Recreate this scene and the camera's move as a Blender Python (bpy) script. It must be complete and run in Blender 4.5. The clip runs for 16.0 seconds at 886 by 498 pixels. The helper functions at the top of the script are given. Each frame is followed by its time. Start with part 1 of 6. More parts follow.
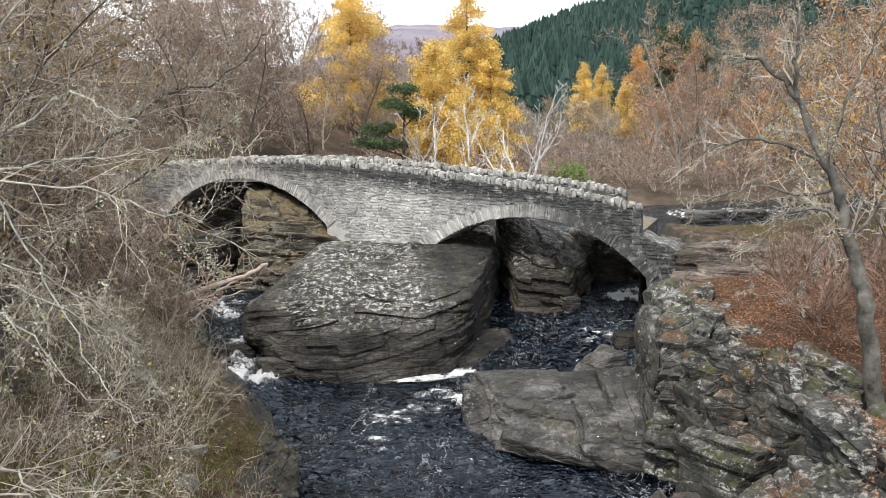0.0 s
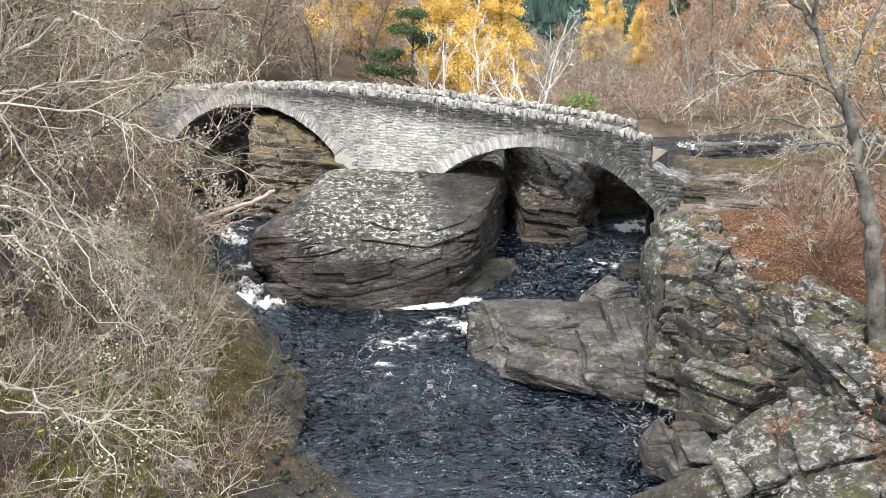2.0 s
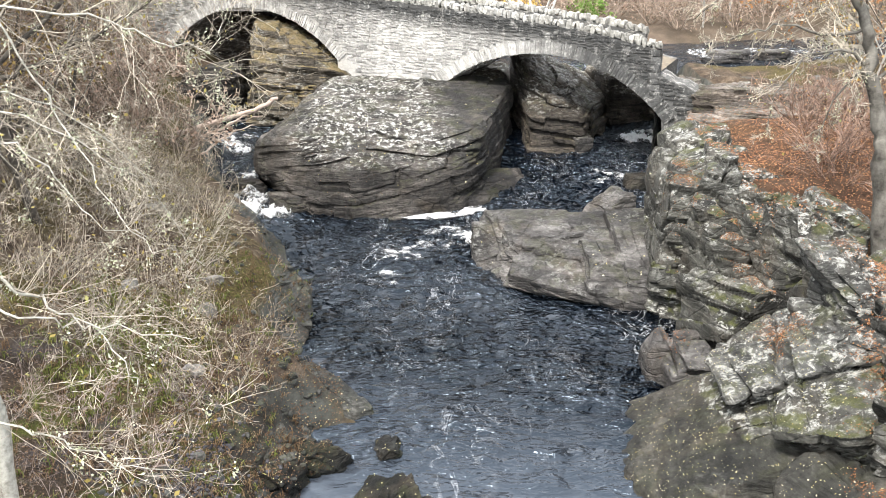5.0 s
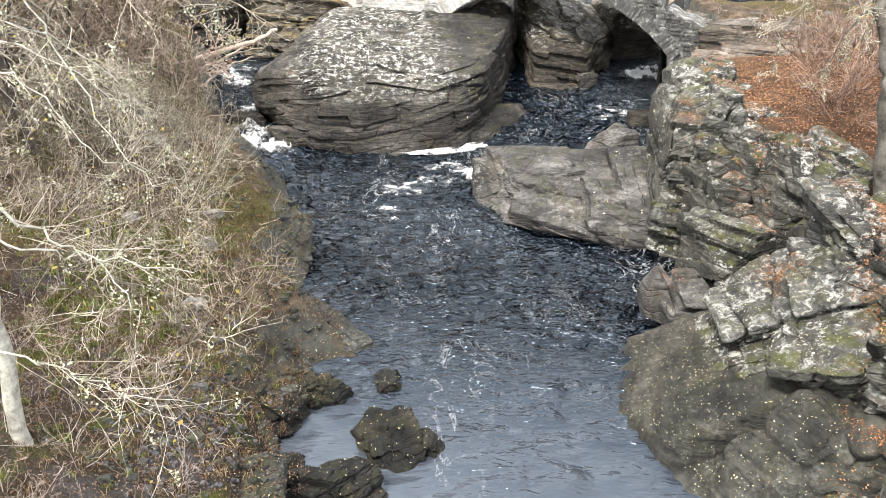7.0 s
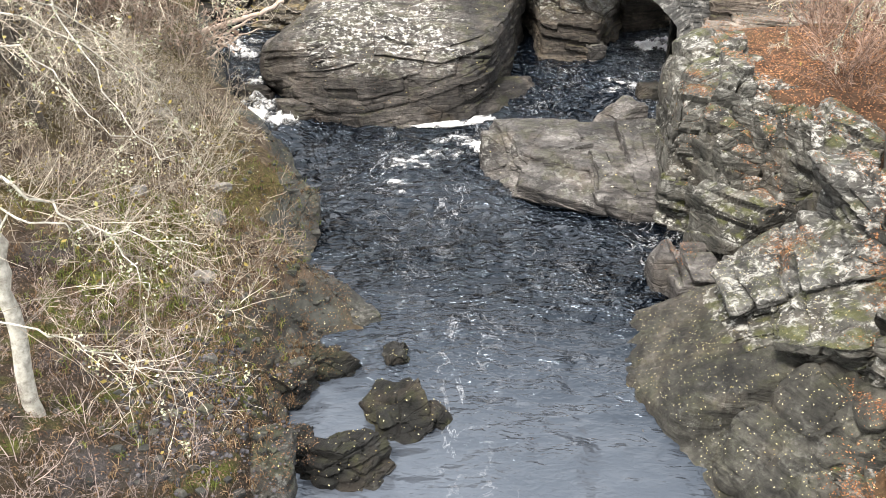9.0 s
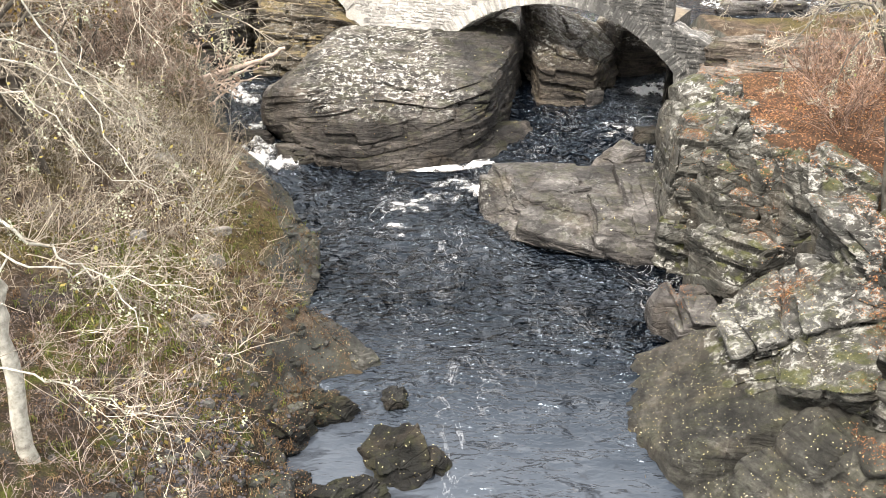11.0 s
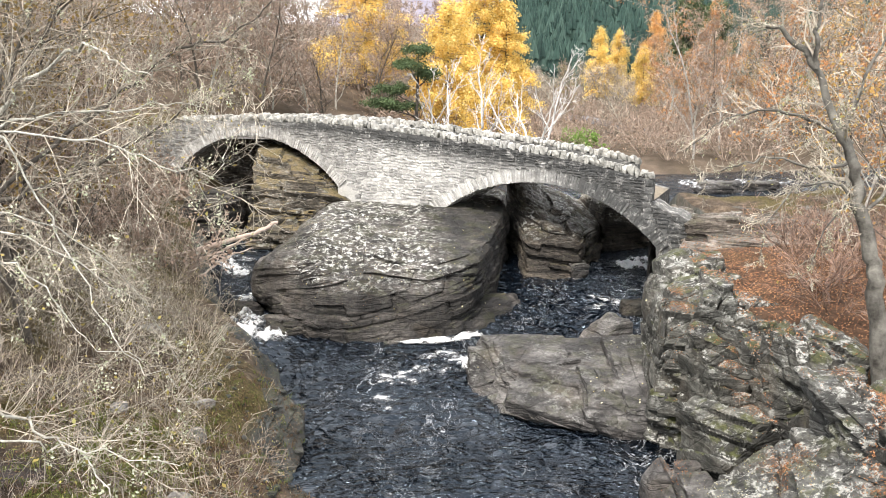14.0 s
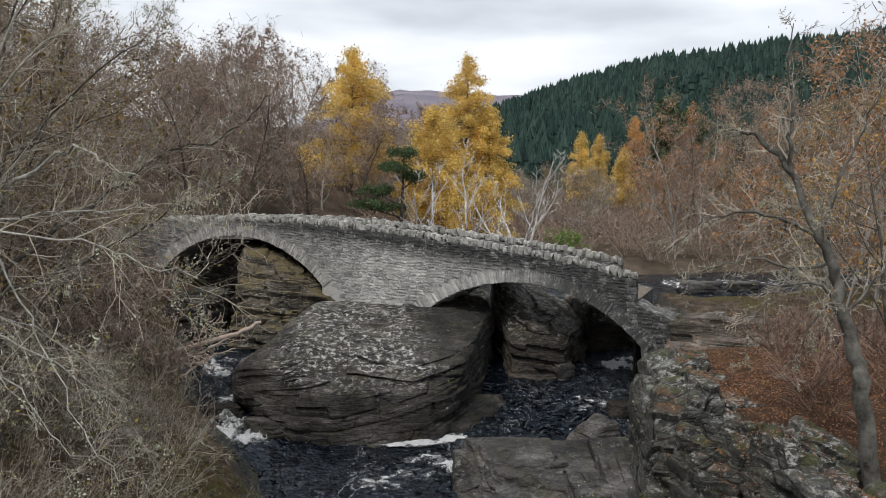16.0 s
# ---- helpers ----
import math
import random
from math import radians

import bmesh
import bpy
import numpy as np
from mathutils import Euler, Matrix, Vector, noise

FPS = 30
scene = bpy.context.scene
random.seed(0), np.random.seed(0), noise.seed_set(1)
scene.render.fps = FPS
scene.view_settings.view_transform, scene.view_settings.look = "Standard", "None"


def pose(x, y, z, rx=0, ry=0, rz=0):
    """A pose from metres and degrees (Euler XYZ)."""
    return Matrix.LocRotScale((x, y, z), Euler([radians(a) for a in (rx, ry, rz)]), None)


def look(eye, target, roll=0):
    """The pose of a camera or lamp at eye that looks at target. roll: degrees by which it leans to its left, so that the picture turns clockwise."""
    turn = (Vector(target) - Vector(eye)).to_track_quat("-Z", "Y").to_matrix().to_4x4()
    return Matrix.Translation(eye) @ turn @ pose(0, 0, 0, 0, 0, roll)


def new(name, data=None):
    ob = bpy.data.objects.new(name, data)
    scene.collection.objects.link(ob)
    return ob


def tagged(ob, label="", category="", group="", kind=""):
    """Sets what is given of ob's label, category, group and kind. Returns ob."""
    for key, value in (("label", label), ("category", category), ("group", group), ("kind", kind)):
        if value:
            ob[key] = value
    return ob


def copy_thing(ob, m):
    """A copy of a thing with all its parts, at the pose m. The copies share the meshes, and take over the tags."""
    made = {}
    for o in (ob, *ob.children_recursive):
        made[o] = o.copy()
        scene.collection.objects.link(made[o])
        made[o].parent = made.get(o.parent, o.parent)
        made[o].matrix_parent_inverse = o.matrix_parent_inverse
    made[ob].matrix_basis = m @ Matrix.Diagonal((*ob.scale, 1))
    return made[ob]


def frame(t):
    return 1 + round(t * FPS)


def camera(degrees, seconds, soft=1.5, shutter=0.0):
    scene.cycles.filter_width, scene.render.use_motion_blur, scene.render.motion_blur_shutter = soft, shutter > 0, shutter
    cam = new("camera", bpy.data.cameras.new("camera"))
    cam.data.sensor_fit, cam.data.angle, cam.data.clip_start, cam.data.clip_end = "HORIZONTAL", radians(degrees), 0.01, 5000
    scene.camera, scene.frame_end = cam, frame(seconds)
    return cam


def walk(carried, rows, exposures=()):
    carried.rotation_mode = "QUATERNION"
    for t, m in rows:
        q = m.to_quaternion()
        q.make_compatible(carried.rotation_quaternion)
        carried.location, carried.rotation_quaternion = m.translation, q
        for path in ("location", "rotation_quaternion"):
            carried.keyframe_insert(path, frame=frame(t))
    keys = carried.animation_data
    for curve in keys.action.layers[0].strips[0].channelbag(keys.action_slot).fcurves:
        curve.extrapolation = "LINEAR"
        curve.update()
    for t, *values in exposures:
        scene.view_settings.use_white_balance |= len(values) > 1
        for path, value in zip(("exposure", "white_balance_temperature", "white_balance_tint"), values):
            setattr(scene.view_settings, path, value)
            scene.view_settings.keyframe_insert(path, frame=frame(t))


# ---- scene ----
FOV = 56.68
EYE = (0.0, 0.0, 9.0)
# seconds, turn to the right, tilt down, lean to the left (degrees)
TURNS = [
    (0.0, 0.76, 10.12, -0.58),
    (0.5, 0.52, 11.22, -0.58),
    (1.0, 0.41, 12.70, -0.29),
    (1.5, 0.34, 13.95, 0.02),
    (2.0, 0.24, 15.05, 0.11),
    (2.5, 0.26, 15.99, 0.25),
    (3.0, 0.19, 16.94, 0.26),
    (3.5, -0.00, 18.00, 0.00),
    (6.0, 0.00, 23.65, 0.72),
    (6.5, 0.06, 24.78, 0.91),
    (7.0, -0.05, 25.81, 0.89),
    (7.5, -0.34, 26.75, 0.79),
    (8.0, -0.61, 27.78, 0.77),
    (10.5, -0.56, 26.13, 0.54),
    (11.0, -0.61, 24.64, 0.56),
    (11.5, -0.55, 23.10, 0.64),
    (12.0, -0.39, 21.11, 0.67),
    (12.5, -0.36, 18.63, 0.68),
    (13.0, -0.31, 16.40, 0.68),
    (13.5, -0.11, 14.37, 0.74),
    (14.0, 0.09, 12.70, 0.94),
    (14.5, 0.23, 11.16, 1.05),
    (15.0, 0.43, 9.37, 0.95),
    (15.5, 0.74, 7.19, 0.99),
    (16.0, 1.05, 5.72, 1.13),
]


def aim(turn, tilt, lean):
    y, p = radians(turn), radians(tilt)
    way = Vector((math.sin(y) * math.cos(p), math.cos(y) * math.cos(p), -math.sin(p)))
    return look(EYE, Vector(EYE) + way * 10, lean)


cam = camera(FOV, 16.0, soft=0.9)
EXPOSURES = [(0.0, 0.12, 6550, 10), (1.0, 0.36, 6550, 10), (3.5, 0.86, 6600, 10), (7.0, 1.04, 6800, 10), (8.2, 1.04, 6900, 11), (11.0, 1.06, 7250, 12), (12.5, 1.06, 7200, 12),
             (14.0, 0.85, 6800, 11), (15.0, 0.22, 6500, 10), (15.5, -0.55, 6500, 10), (16.0, -0.82, 6500, 10)]
walk(cam, [(t, aim(a, b, c)) for t, a, b, c in TURNS], EXPOSURES)

# ---- sky and sun: a bright overcast afternoon ----
SUN_FROM = Vector((-0.30, -0.38, 0.87)).normalized()
world = bpy.data.worlds.new("overcast_sky")
scene.world = world
world.use_nodes = True
wn, wl = world.node_tree.nodes, world.node_tree.links
wn.clear()
sky = wn.new("ShaderNodeTexSky")
sky.sky_type, sky.sun_disc = "NISHITA", False
sky.sun_elevation, sky.sun_rotation = math.asin(SUN_FROM.z), math.atan2(SUN_FROM.x, SUN_FROM.y)
sky.air_density, sky.dust_density = 1.5, 3.0
wco = wn.new("ShaderNodeTexCoord")
wmap = wn.new("ShaderNodeMapping")
wmap.inputs["Scale"].default_value = (1.6, 1.6, 7.0)
wl.new(wco.outputs["Generated"], wmap.inputs[0])
wno = wn.new("ShaderNodeTexNoise")
wno.inputs["Scale"].default_value, wno.inputs["Detail"].default_value = 1.7, 6.0
wno.inputs["Roughness"].default_value = 0.45
wl.new(wmap.outputs[0], wno.inputs["Vector"])
wr = wn.new("ShaderNodeValToRGB")
wr.color_ramp.elements[0].position, wr.color_ramp.elements[0].color = 0.38, (0.84, 0.90, 1.0, 1)
wr.color_ramp.elements[1].position, wr.color_ramp.elements[1].color = 0.56, (1.29, 1.34, 1.42, 1)
wl.new(wno.outputs[0], wr.inputs[0])
wsc = wn.new("ShaderNodeMixRGB")
wsc.blend_type = "MULTIPLY"
wsc.inputs[0].default_value, wsc.inputs[2].default_value = 1.0, (0.1, 0.1, 0.1, 1)
wl.new(sky.outputs[0], wsc.inputs[1])
wmix = wn.new("ShaderNodeMixRGB")
wmix.inputs[0].default_value = 0.88
wl.new(wsc.outputs[0], wmix.inputs[1])
wl.new(wr.outputs[0], wmix.inputs[2])
wb = wn.new("ShaderNodeBackground")
wl.new(wmix.outputs[0], wb.inputs[0])
wsep = wn.new("ShaderNodeSeparateXYZ")
wl.new(wco.outputs["Generated"], wsep.inputs[0])
wgain = wn.new("ShaderNodeMapRange")
wgain.inputs["From Min"].default_value, wgain.inputs["From Max"].default_value = 0.0, 1.0
wgain.inputs["To Min"].default_value, wgain.inputs["To Max"].default_value = 1.62, 0.92
wl.new(wsep.outputs[2], wgain.inputs["Value"])
wl.new(wgain.outputs[0], wb.inputs[1])
wo = wn.new("ShaderNodeOutputWorld")
wl.new(wb.outputs[0], wo.inputs[0])

sun = new("sun", bpy.data.lights.new("sun", "SUN"))
sun.data.energy, sun.data.angle, sun.data.color = 3.5, radians(16), (1.0, 0.965, 0.92)
sun.matrix_world = look(SUN_FROM * 60, (0, 0, 0))


# ---- materials ----
class Nodes:
    """Short hand for a node material."""

    def __init__(self, name):
        self.mat = bpy.data.materials.new(name)
        self.mat.use_nodes = True
        self.n, self.l = self.mat.node_tree.nodes, self.mat.node_tree.links
        self.bsdf = self.n["Principled BSDF"]
        self.pos = self.n.new("ShaderNodeNewGeometry").outputs["Position"]

    def put(self, node, slot, value):
        if isinstance(value, (int, float)):
            node.inputs[slot].default_value = value
        elif isinstance(value, tuple):
            node.inputs[slot].default_value = (*value, 1) if len(value) == 3 and node.inputs[slot].type == "RGBA" else value
        else:
            self.l.new(value, node.inputs[slot])

    def mapped(self, vec=None, scale=(1, 1, 1), rot=(0, 0, 0)):
        m = self.n.new("ShaderNodeMapping")
        m.inputs["Scale"].default_value, m.inputs["Rotation"].default_value = scale, [radians(a) for a in rot]
        self.l.new(vec or self.pos, m.inputs[0])
        return m.outputs[0]

    def noise(self, scale, detail=5.0, rough=0.55, vec=None, warp=0.0):
        t = self.n.new("ShaderNodeTexNoise")
        t.inputs["Scale"].default_value, t.inputs["Detail"].default_value = scale, detail
        t.inputs["Roughness"].default_value, t.inputs["Distortion"].default_value = rough, warp
        self.l.new(vec or self.pos, t.inputs["Vector"])
        return t.outputs[0]

    def tone(self, scale, vec):
        """One random grey for each cell."""
        t = self.n.new("ShaderNodeTexVoronoi")
        t.inputs["Scale"].default_value = scale
        self.l.new(vec, t.inputs["Vector"])
        s = self.n.new("ShaderNodeSeparateColor")
        self.l.new(t.outputs["Color"], s.inputs[0])
        return s.outputs[0]

    def cells(self, scale, vec=None, feature="F1"):
        t = self.n.new("ShaderNodeTexVoronoi")
        t.feature = feature
        t.inputs["Scale"].default_value = scale
        self.l.new(vec or self.pos, t.inputs["Vector"])
        return t.outputs[0]

    def ramp(self, fac, *stops):
        r = self.n.new("ShaderNodeValToRGB")
        e = r.color_ramp.elements
        while len(e) < len(stops):
            e.new(0.5)
        for k, (p, c) in enumerate(stops):
            e[k].position = p
            e[k].color = (c, c, c, 1) if isinstance(c, (int, float)) else (*c, 1)
        self.l.new(fac, r.inputs[0])
        return r.outputs[0]

    def mix(self, fac, a, b, mode="MIX"):
        m = self.n.new("ShaderNodeMixRGB")
        m.blend_type = mode
        self.put(m, 0, fac), self.put(m, 1, a), self.put(m, 2, b)
        return m.outputs[0]

    def math(self, op, a, b=0.0):
        m = self.n.new("ShaderNodeMath")
        m.operation = op
        self.put(m, 0, a), self.put(m, 1, b)
        return m.outputs[0]

    def up(self):
        s = self.n.new("ShaderNodeSeparateXYZ")
        self.l.new(self.n.new("ShaderNodeNewGeometry").outputs["Normal"], s.inputs[0])
        return s.outputs[2]

    def high(self):
        s = self.n.new("ShaderNodeSeparateXYZ")
        self.l.new(self.pos, s.inputs[0])
        return s.outputs[2]

    def along(self, way, off=0.0):
        """Distance along a direction."""
        m = self.n.new("ShaderNodeVectorMath")
        m.operation = "DOT_PRODUCT"
        self.l.new(self.pos, m.inputs[0])
        m.inputs[1].default_value = way
        return self.math("SUBTRACT", m.outputs["Value"], off)

    def any(self, kind="Random Per Island"):
        if kind == "object":
            return self.n.new("ShaderNodeObjectInfo").outputs["Random"]
        return self.n.new("ShaderNodeNewGeometry").outputs["Random Per Island"]

    def bump(self, height, strength=0.5, dist=0.05):
        b = self.n.new("ShaderNodeBump")
        b.inputs["Strength"].default_value, b.inputs["Distance"].default_value = strength, dist
        self.l.new(height, b.inputs["Height"])
        self.l.new(b.outputs[0], self.bsdf.inputs["Normal"])

    def done(self, colour, rough=0.85, spec=0.3):
        self.put(self.bsdf, "Base Color", colour)
        self.put(self.bsdf, "Roughness", rough)
        self.bsdf.inputs["Specular IOR Level"].default_value = spec
        return self.mat


def rock_material(name, dark, pale, lichen, moss, strata=(0, 60, 10), lichen_low=0.0, gate=(0.38, 0.58), ochre=0.0, seams=0.3, dark_east=False, crust=0.60):
    """Banded schist with pale lichen, moss on what faces up, and stains."""
    k = Nodes(name)
    v = k.mapped(rot=strata, scale=(0.5, 0.5, 5.5))
    bands = k.noise(1.5, 8.0, 0.68, v, 0.25)
    coarse, fine = k.noise(0.6, 4.0, 0.6), k.noise(9.0, 7.0, 0.72)
    c = k.ramp(bands, (0.36, dark), (0.50, tuple(0.6 * a + 0.4 * b for a, b in zip(dark, pale))), (0.66, pale))
    c = k.mix(k.ramp(coarse, (0.42, 0.0), (0.66, 0.8)), c, tuple(0.5 * a for a in dark))
    c = k.mix(k.ramp(k.noise(1.1, 5.0, 0.6), (0.50, 0.0), (0.70, 0.22)), c, (0.15, 0.115, 0.08))
    c = k.mix(0.85, c, k.ramp(fine, (0.28, 0.25), (0.72, 1.75)), "MULTIPLY")
    split = k.mapped(k.mapped(rot=strata), scale=(0.9, 1.2, 3.6))
    c = k.mix(0.55, c, k.ramp(k.tone(1.0, split), (0.0, 0.45), (1.0, 1.5)), "MULTIPLY")
    seam = k.ramp(k.cells(1.0, split, "DISTANCE_TO_EDGE"), (0.0, 0.0), (0.05, 1.0))
    c = k.mix(k.math("MULTIPLY", k.math("SUBTRACT", 1.0, seam), seams), c, (0.012, 0.011, 0.010))
    up = k.up()
    wide = k.ramp(k.noise(0.75, 4.0, 0.6), (gate[0], 0.0), (gate[1], 1.0))
    patch = k.ramp(k.noise(5.6, 10.0, 0.80, k.mapped(scale=(0.8, 0.8, 1.4)), 0.35), (0.515, 0.0), (0.575, 1.0))
    dots = k.math("MULTIPLY", k.ramp(k.cells(5.5), (0.13, 1.0), (0.19, 0.0)), k.ramp(k.noise(2.2, 3.0), (0.46, 0.0), (0.54, 1.0)))
    spots = k.math("MULTIPLY", k.math("MAXIMUM", patch, dots), wide)
    lit = k.math("MULTIPLY", spots, k.ramp(up, (0.0, 0.10), (0.55, 1.0)))
    if lichen_low:
        lit = k.math("MULTIPLY", lit, k.ramp(k.math("MULTIPLY", k.high(), 0.2), (lichen_low * 0.2, 0.04), (lichen_low * 0.2 + 0.12, 1.0)))
    if dark_east:
        # towards the main current the boulder loses its lichen and turns black
        edge = k.math("ADD", k.math("MULTIPLY", k.along((1.0, 0.15, 0.0), 5.0), 0.1), k.math("MULTIPLY", k.noise(1.1, 5.0, 0.7), 0.28))
        lit = k.math("MULTIPLY", lit, k.ramp(edge, (0.0, 1.0), (0.13, 0.06)))
        west = k.math("ADD", k.math("MULTIPLY", k.along((1.0, 0.0, 0.1), -5.2), 0.1), k.math("MULTIPLY", k.math("SUBTRACT", k.noise(1.1, 5.0, 0.7), 0.5), 0.35))
        lit = k.math("MULTIPLY", lit, k.ramp(west, (0.0, 0.10), (0.10, 1.0)))
        c = k.mix(k.math("MULTIPLY", k.ramp(edge, (0.06, 0.0), (0.14, 0.75)), k.ramp(k.noise(1.3, 5.0, 0.6), (0.42, 0.2), (0.56, 1.0))), c, (0.010, 0.010, 0.011))
    c = k.mix(k.math("MULTIPLY", lit, lichen), c, k.ramp(fine, (0.3, (0.22, 0.225, 0.20)), (0.66, (crust, crust, crust * 0.94))))
    m = k.math("MULTIPLY", k.ramp(k.noise(1.6, 6.0, 0.68), (0.50, 0.0), (0.58, 1.0)), k.ramp(up, (0.30, 0.0), (0.70, 1.0)))
    c = k.mix(k.math("MULTIPLY", m, moss), c, k.ramp(fine, (0.3, (0.022, 0.027, 0.008)), (0.7, (0.095, 0.100, 0.028))))
    if ochre:
        g = k.math("MULTIPLY", k.ramp(up, (0.48, 0.0), (0.66, 1.0)), k.ramp(k.noise(1.2, 5.0, 0.6), (0.38, 0.0), (0.52, 1.0)))
        c = k.mix(k.math("MULTIPLY", g, ochre), c, k.ramp(fine, (0.3, (0.075, 0.060, 0.022)), (0.7, (0.27, 0.20, 0.095))))
    k.bump(k.math("ADD", k.math("MULTIPLY", seam, seams), k.math("ADD", k.math("MULTIPLY", bands, 1.3), k.math("MULTIPLY", fine, 0.8))), 1.0, 0.075)
    return k.done(c, k.ramp(coarse, (0.3, 0.5), (0.7, 0.85)), 0.35)


ISLAND_ROCK = rock_material("island_schist", (0.012, 0.011, 0.010), (0.125, 0.112, 0.100), 0.95, 0.25, (8, -4, 0), 1.45, (0.30, 0.46), dark_east=True, crust=0.88)
UNDER_ROCK = rock_material("river_schist", (0.014, 0.012, 0.010), (0.125, 0.105, 0.085), 0.85, 0.3, (10, -14, 0), 2.0, (0.34, 0.50), 0.08)
CLIFF_ROCK = rock_material("cliff_schist", (0.020, 0.020, 0.017), (0.150, 0.147, 0.128), 0.92, 0.85, (14, 30, 0), 0.0, (0.35, 0.50))
SLAB_ROCK = rock_material("slab_schist", (0.014, 0.014, 0.012), (0.085, 0.083, 0.070), 0.15, 0.15, (8, 62, 10), 0.0, (0.45, 0.62), 0.0, 0.0)
LEDGE_ROCK = rock_material("ledge_schist", (0.030, 0.028, 0.027), (0.175, 0.165, 0.157), 0.35, 0.25, (4, 12, 0), 0.0, (0.40, 0.60))
MOSSY_ROCK = rock_material("mossy_schist", (0.004, 0.004, 0.004), (0.020, 0.021, 0.017), 0.06, 0.22, (10, 30, 0), 0.0, (0.46, 0.62))
SHORE_ROCK = rock_material("shore_schist", (0.026, 0.028, 0.025), (0.105, 0.108, 0.098), 0.25, 0.35, (25, -35, 0), 0.0, (0.42, 0.60))
ARCH_ROCK = rock_material("grassy_schist", (0.035, 0.030, 0.022), (0.20, 0.17, 0.13), 0.8, 0.5, (8, -4, 0), 0.0, (0.38, 0.55), 0.7)
LICHEN_ROCK = rock_material("lichened_schist", (0.026, 0.026, 0.024), (0.17, 0.17, 0.158), 0.8, 0.45, (14, 30, 0), 0.0, (0.25, 0.40))
BANK_ROCK = rock_material("bedded_bank_schist", (0.055, 0.046, 0.038), (0.25, 0.21, 0.175), 0.5, 0.3, (4, 6, 0), 0.0, (0.42, 0.6))
PALE_ROCK = rock_material("pale_stone", (0.22, 0.21, 0.20), (0.42, 0.40, 0.37), 0.3, 0.2, (10, 10, 0))


def plain_material(name, low, high_colour, scale=3.0, rough=0.85, rel=0.3, spec=0.3, per=None):
    k = Nodes(name)
    f = k.noise(scale, 6.0, 0.65)
    c = k.ramp(f, (0.3, low), (0.7, high_colour))
    if per:
        c = k.mix(0.9, c, k.ramp(k.any(per), (0.0, 0.30), (1.0, 1.55)), "MULTIPLY")
    k.bump(k.noise(scale * 5, 4.0), rel, 0.03)
    return k.done(c, rough, spec)


def leaf_material(name, *colours, glow=0.25):
    """Small leaves, each island of its own tint, a little light passing through."""
    k = Nodes(name)
    c = k.ramp(k.any(), *[(i / (len(colours) - 1), col) for i, col in enumerate(colours)])
    c = k.mix(0.6, c, k.ramp(k.noise(0.6, 3.0), (0.3, 0.6), (0.7, 1.35)), "MULTIPLY")
    k.put(k.bsdf, "Subsurface Weight", 0.0)
    out = k.done(c, 0.7, 0.2)
    tr = k.n.new("ShaderNodeBsdfTranslucent")
    k.l.new(c, tr.inputs[0])
    ms = k.n.new("ShaderNodeMixShader")
    ms.inputs[0].default_value = glow
    k.l.new(k.bsdf.outputs[0], ms.inputs[1])
    k.l.new(tr.outputs[0], ms.inputs[2])
    k.l.new(ms.outputs[0], k.n["Material Output"].inputs[0])
    return out


TWIG_DUSK = plain_material("purple_brown_twigs", (0.07, 0.056, 0.052), (0.34, 0.28, 0.25), 0.9, 0.9, 0.2, per="Random Per Island")
TWIG_DULL = plain_material("dull_brown_twigs", (0.14, 0.114, 0.090), (0.46, 0.385, 0.30), 0.9, 0.9, 0.2, per="Random Per Island")
BARK_GREY = plain_material("lichened_bark", (0.19, 0.18, 0.15), (0.60, 0.59, 0.52), 9.0, 0.9, 0.6)
BARK_DARK = plain_material("dark_bark", (0.035, 0.03, 0.025), (0.13, 0.115, 0.095), 5.0, 0.9, 0.6)
BARK_MOTTLED = plain_material("mottled_alder_bark", (0.028, 0.025, 0.021), (0.20, 0.19, 0.165), 3.0, 0.9, 0.7)
BARK_PALE = plain_material("pale_birch_bark", (0.16, 0.15, 0.135), (0.50, 0.48, 0.44), 4.0, 0.8, 0.3)
TWIG_BROWN = plain_material("brown_twigs", (0.17, 0.132, 0.106), (0.46, 0.37, 0.30), 0.8, 0.9, 0.2, per="Random Per Island")
TWIG_RUST = plain_material("rust_brown_twigs", (0.11, 0.072, 0.055), (0.36, 0.25, 0.195), 0.8, 0.9, 0.2, per="Random Per Island")
TWIG_GREY = plain_material("grey_twigs", (0.145, 0.128, 0.102), (0.54, 0.485, 0.395), 0.9, 0.9, 0.2, per="Random Per Island")
LARCH_GOLD = leaf_material("gold_larch_needles", (0.64, 0.43, 0.11), (0.81, 0.60, 0.18), (0.90, 0.73, 0.31), glow=0.40)
LARCH_ORANGE = leaf_material("orange_larch_needles", (0.55, 0.30, 0.12), (0.68, 0.40, 0.16), (0.75, 0.48, 0.20), glow=0.35)
PINE_GREEN = leaf_material("pine_needles", (0.035, 0.058, 0.026), (0.075, 0.115, 0.050), (0.13, 0.17, 0.08), glow=0.1)
SPRUCE_GREEN = leaf_material("spruce_needles", (0.016, 0.038, 0.031), (0.030, 0.062, 0.050), (0.050, 0.088, 0.070), glow=0.05)
LEAF_OCHRE = leaf_material("ochre_leaves", (0.22, 0.17, 0.06), (0.36, 0.29, 0.09), (0.30, 0.32, 0.13), glow=0.3)
LEAF_RUST = leaf_material("rust_leaves", (0.34, 0.15, 0.07), (0.50, 0.25, 0.11), (0.55, 0.34, 0.17), glow=0.3)
LEAF_BROWN = leaf_material("brown_woodland_leaves", (0.24, 0.165, 0.125), (0.35, 0.25, 0.19), (0.42, 0.325, 0.25), glow=0.2)


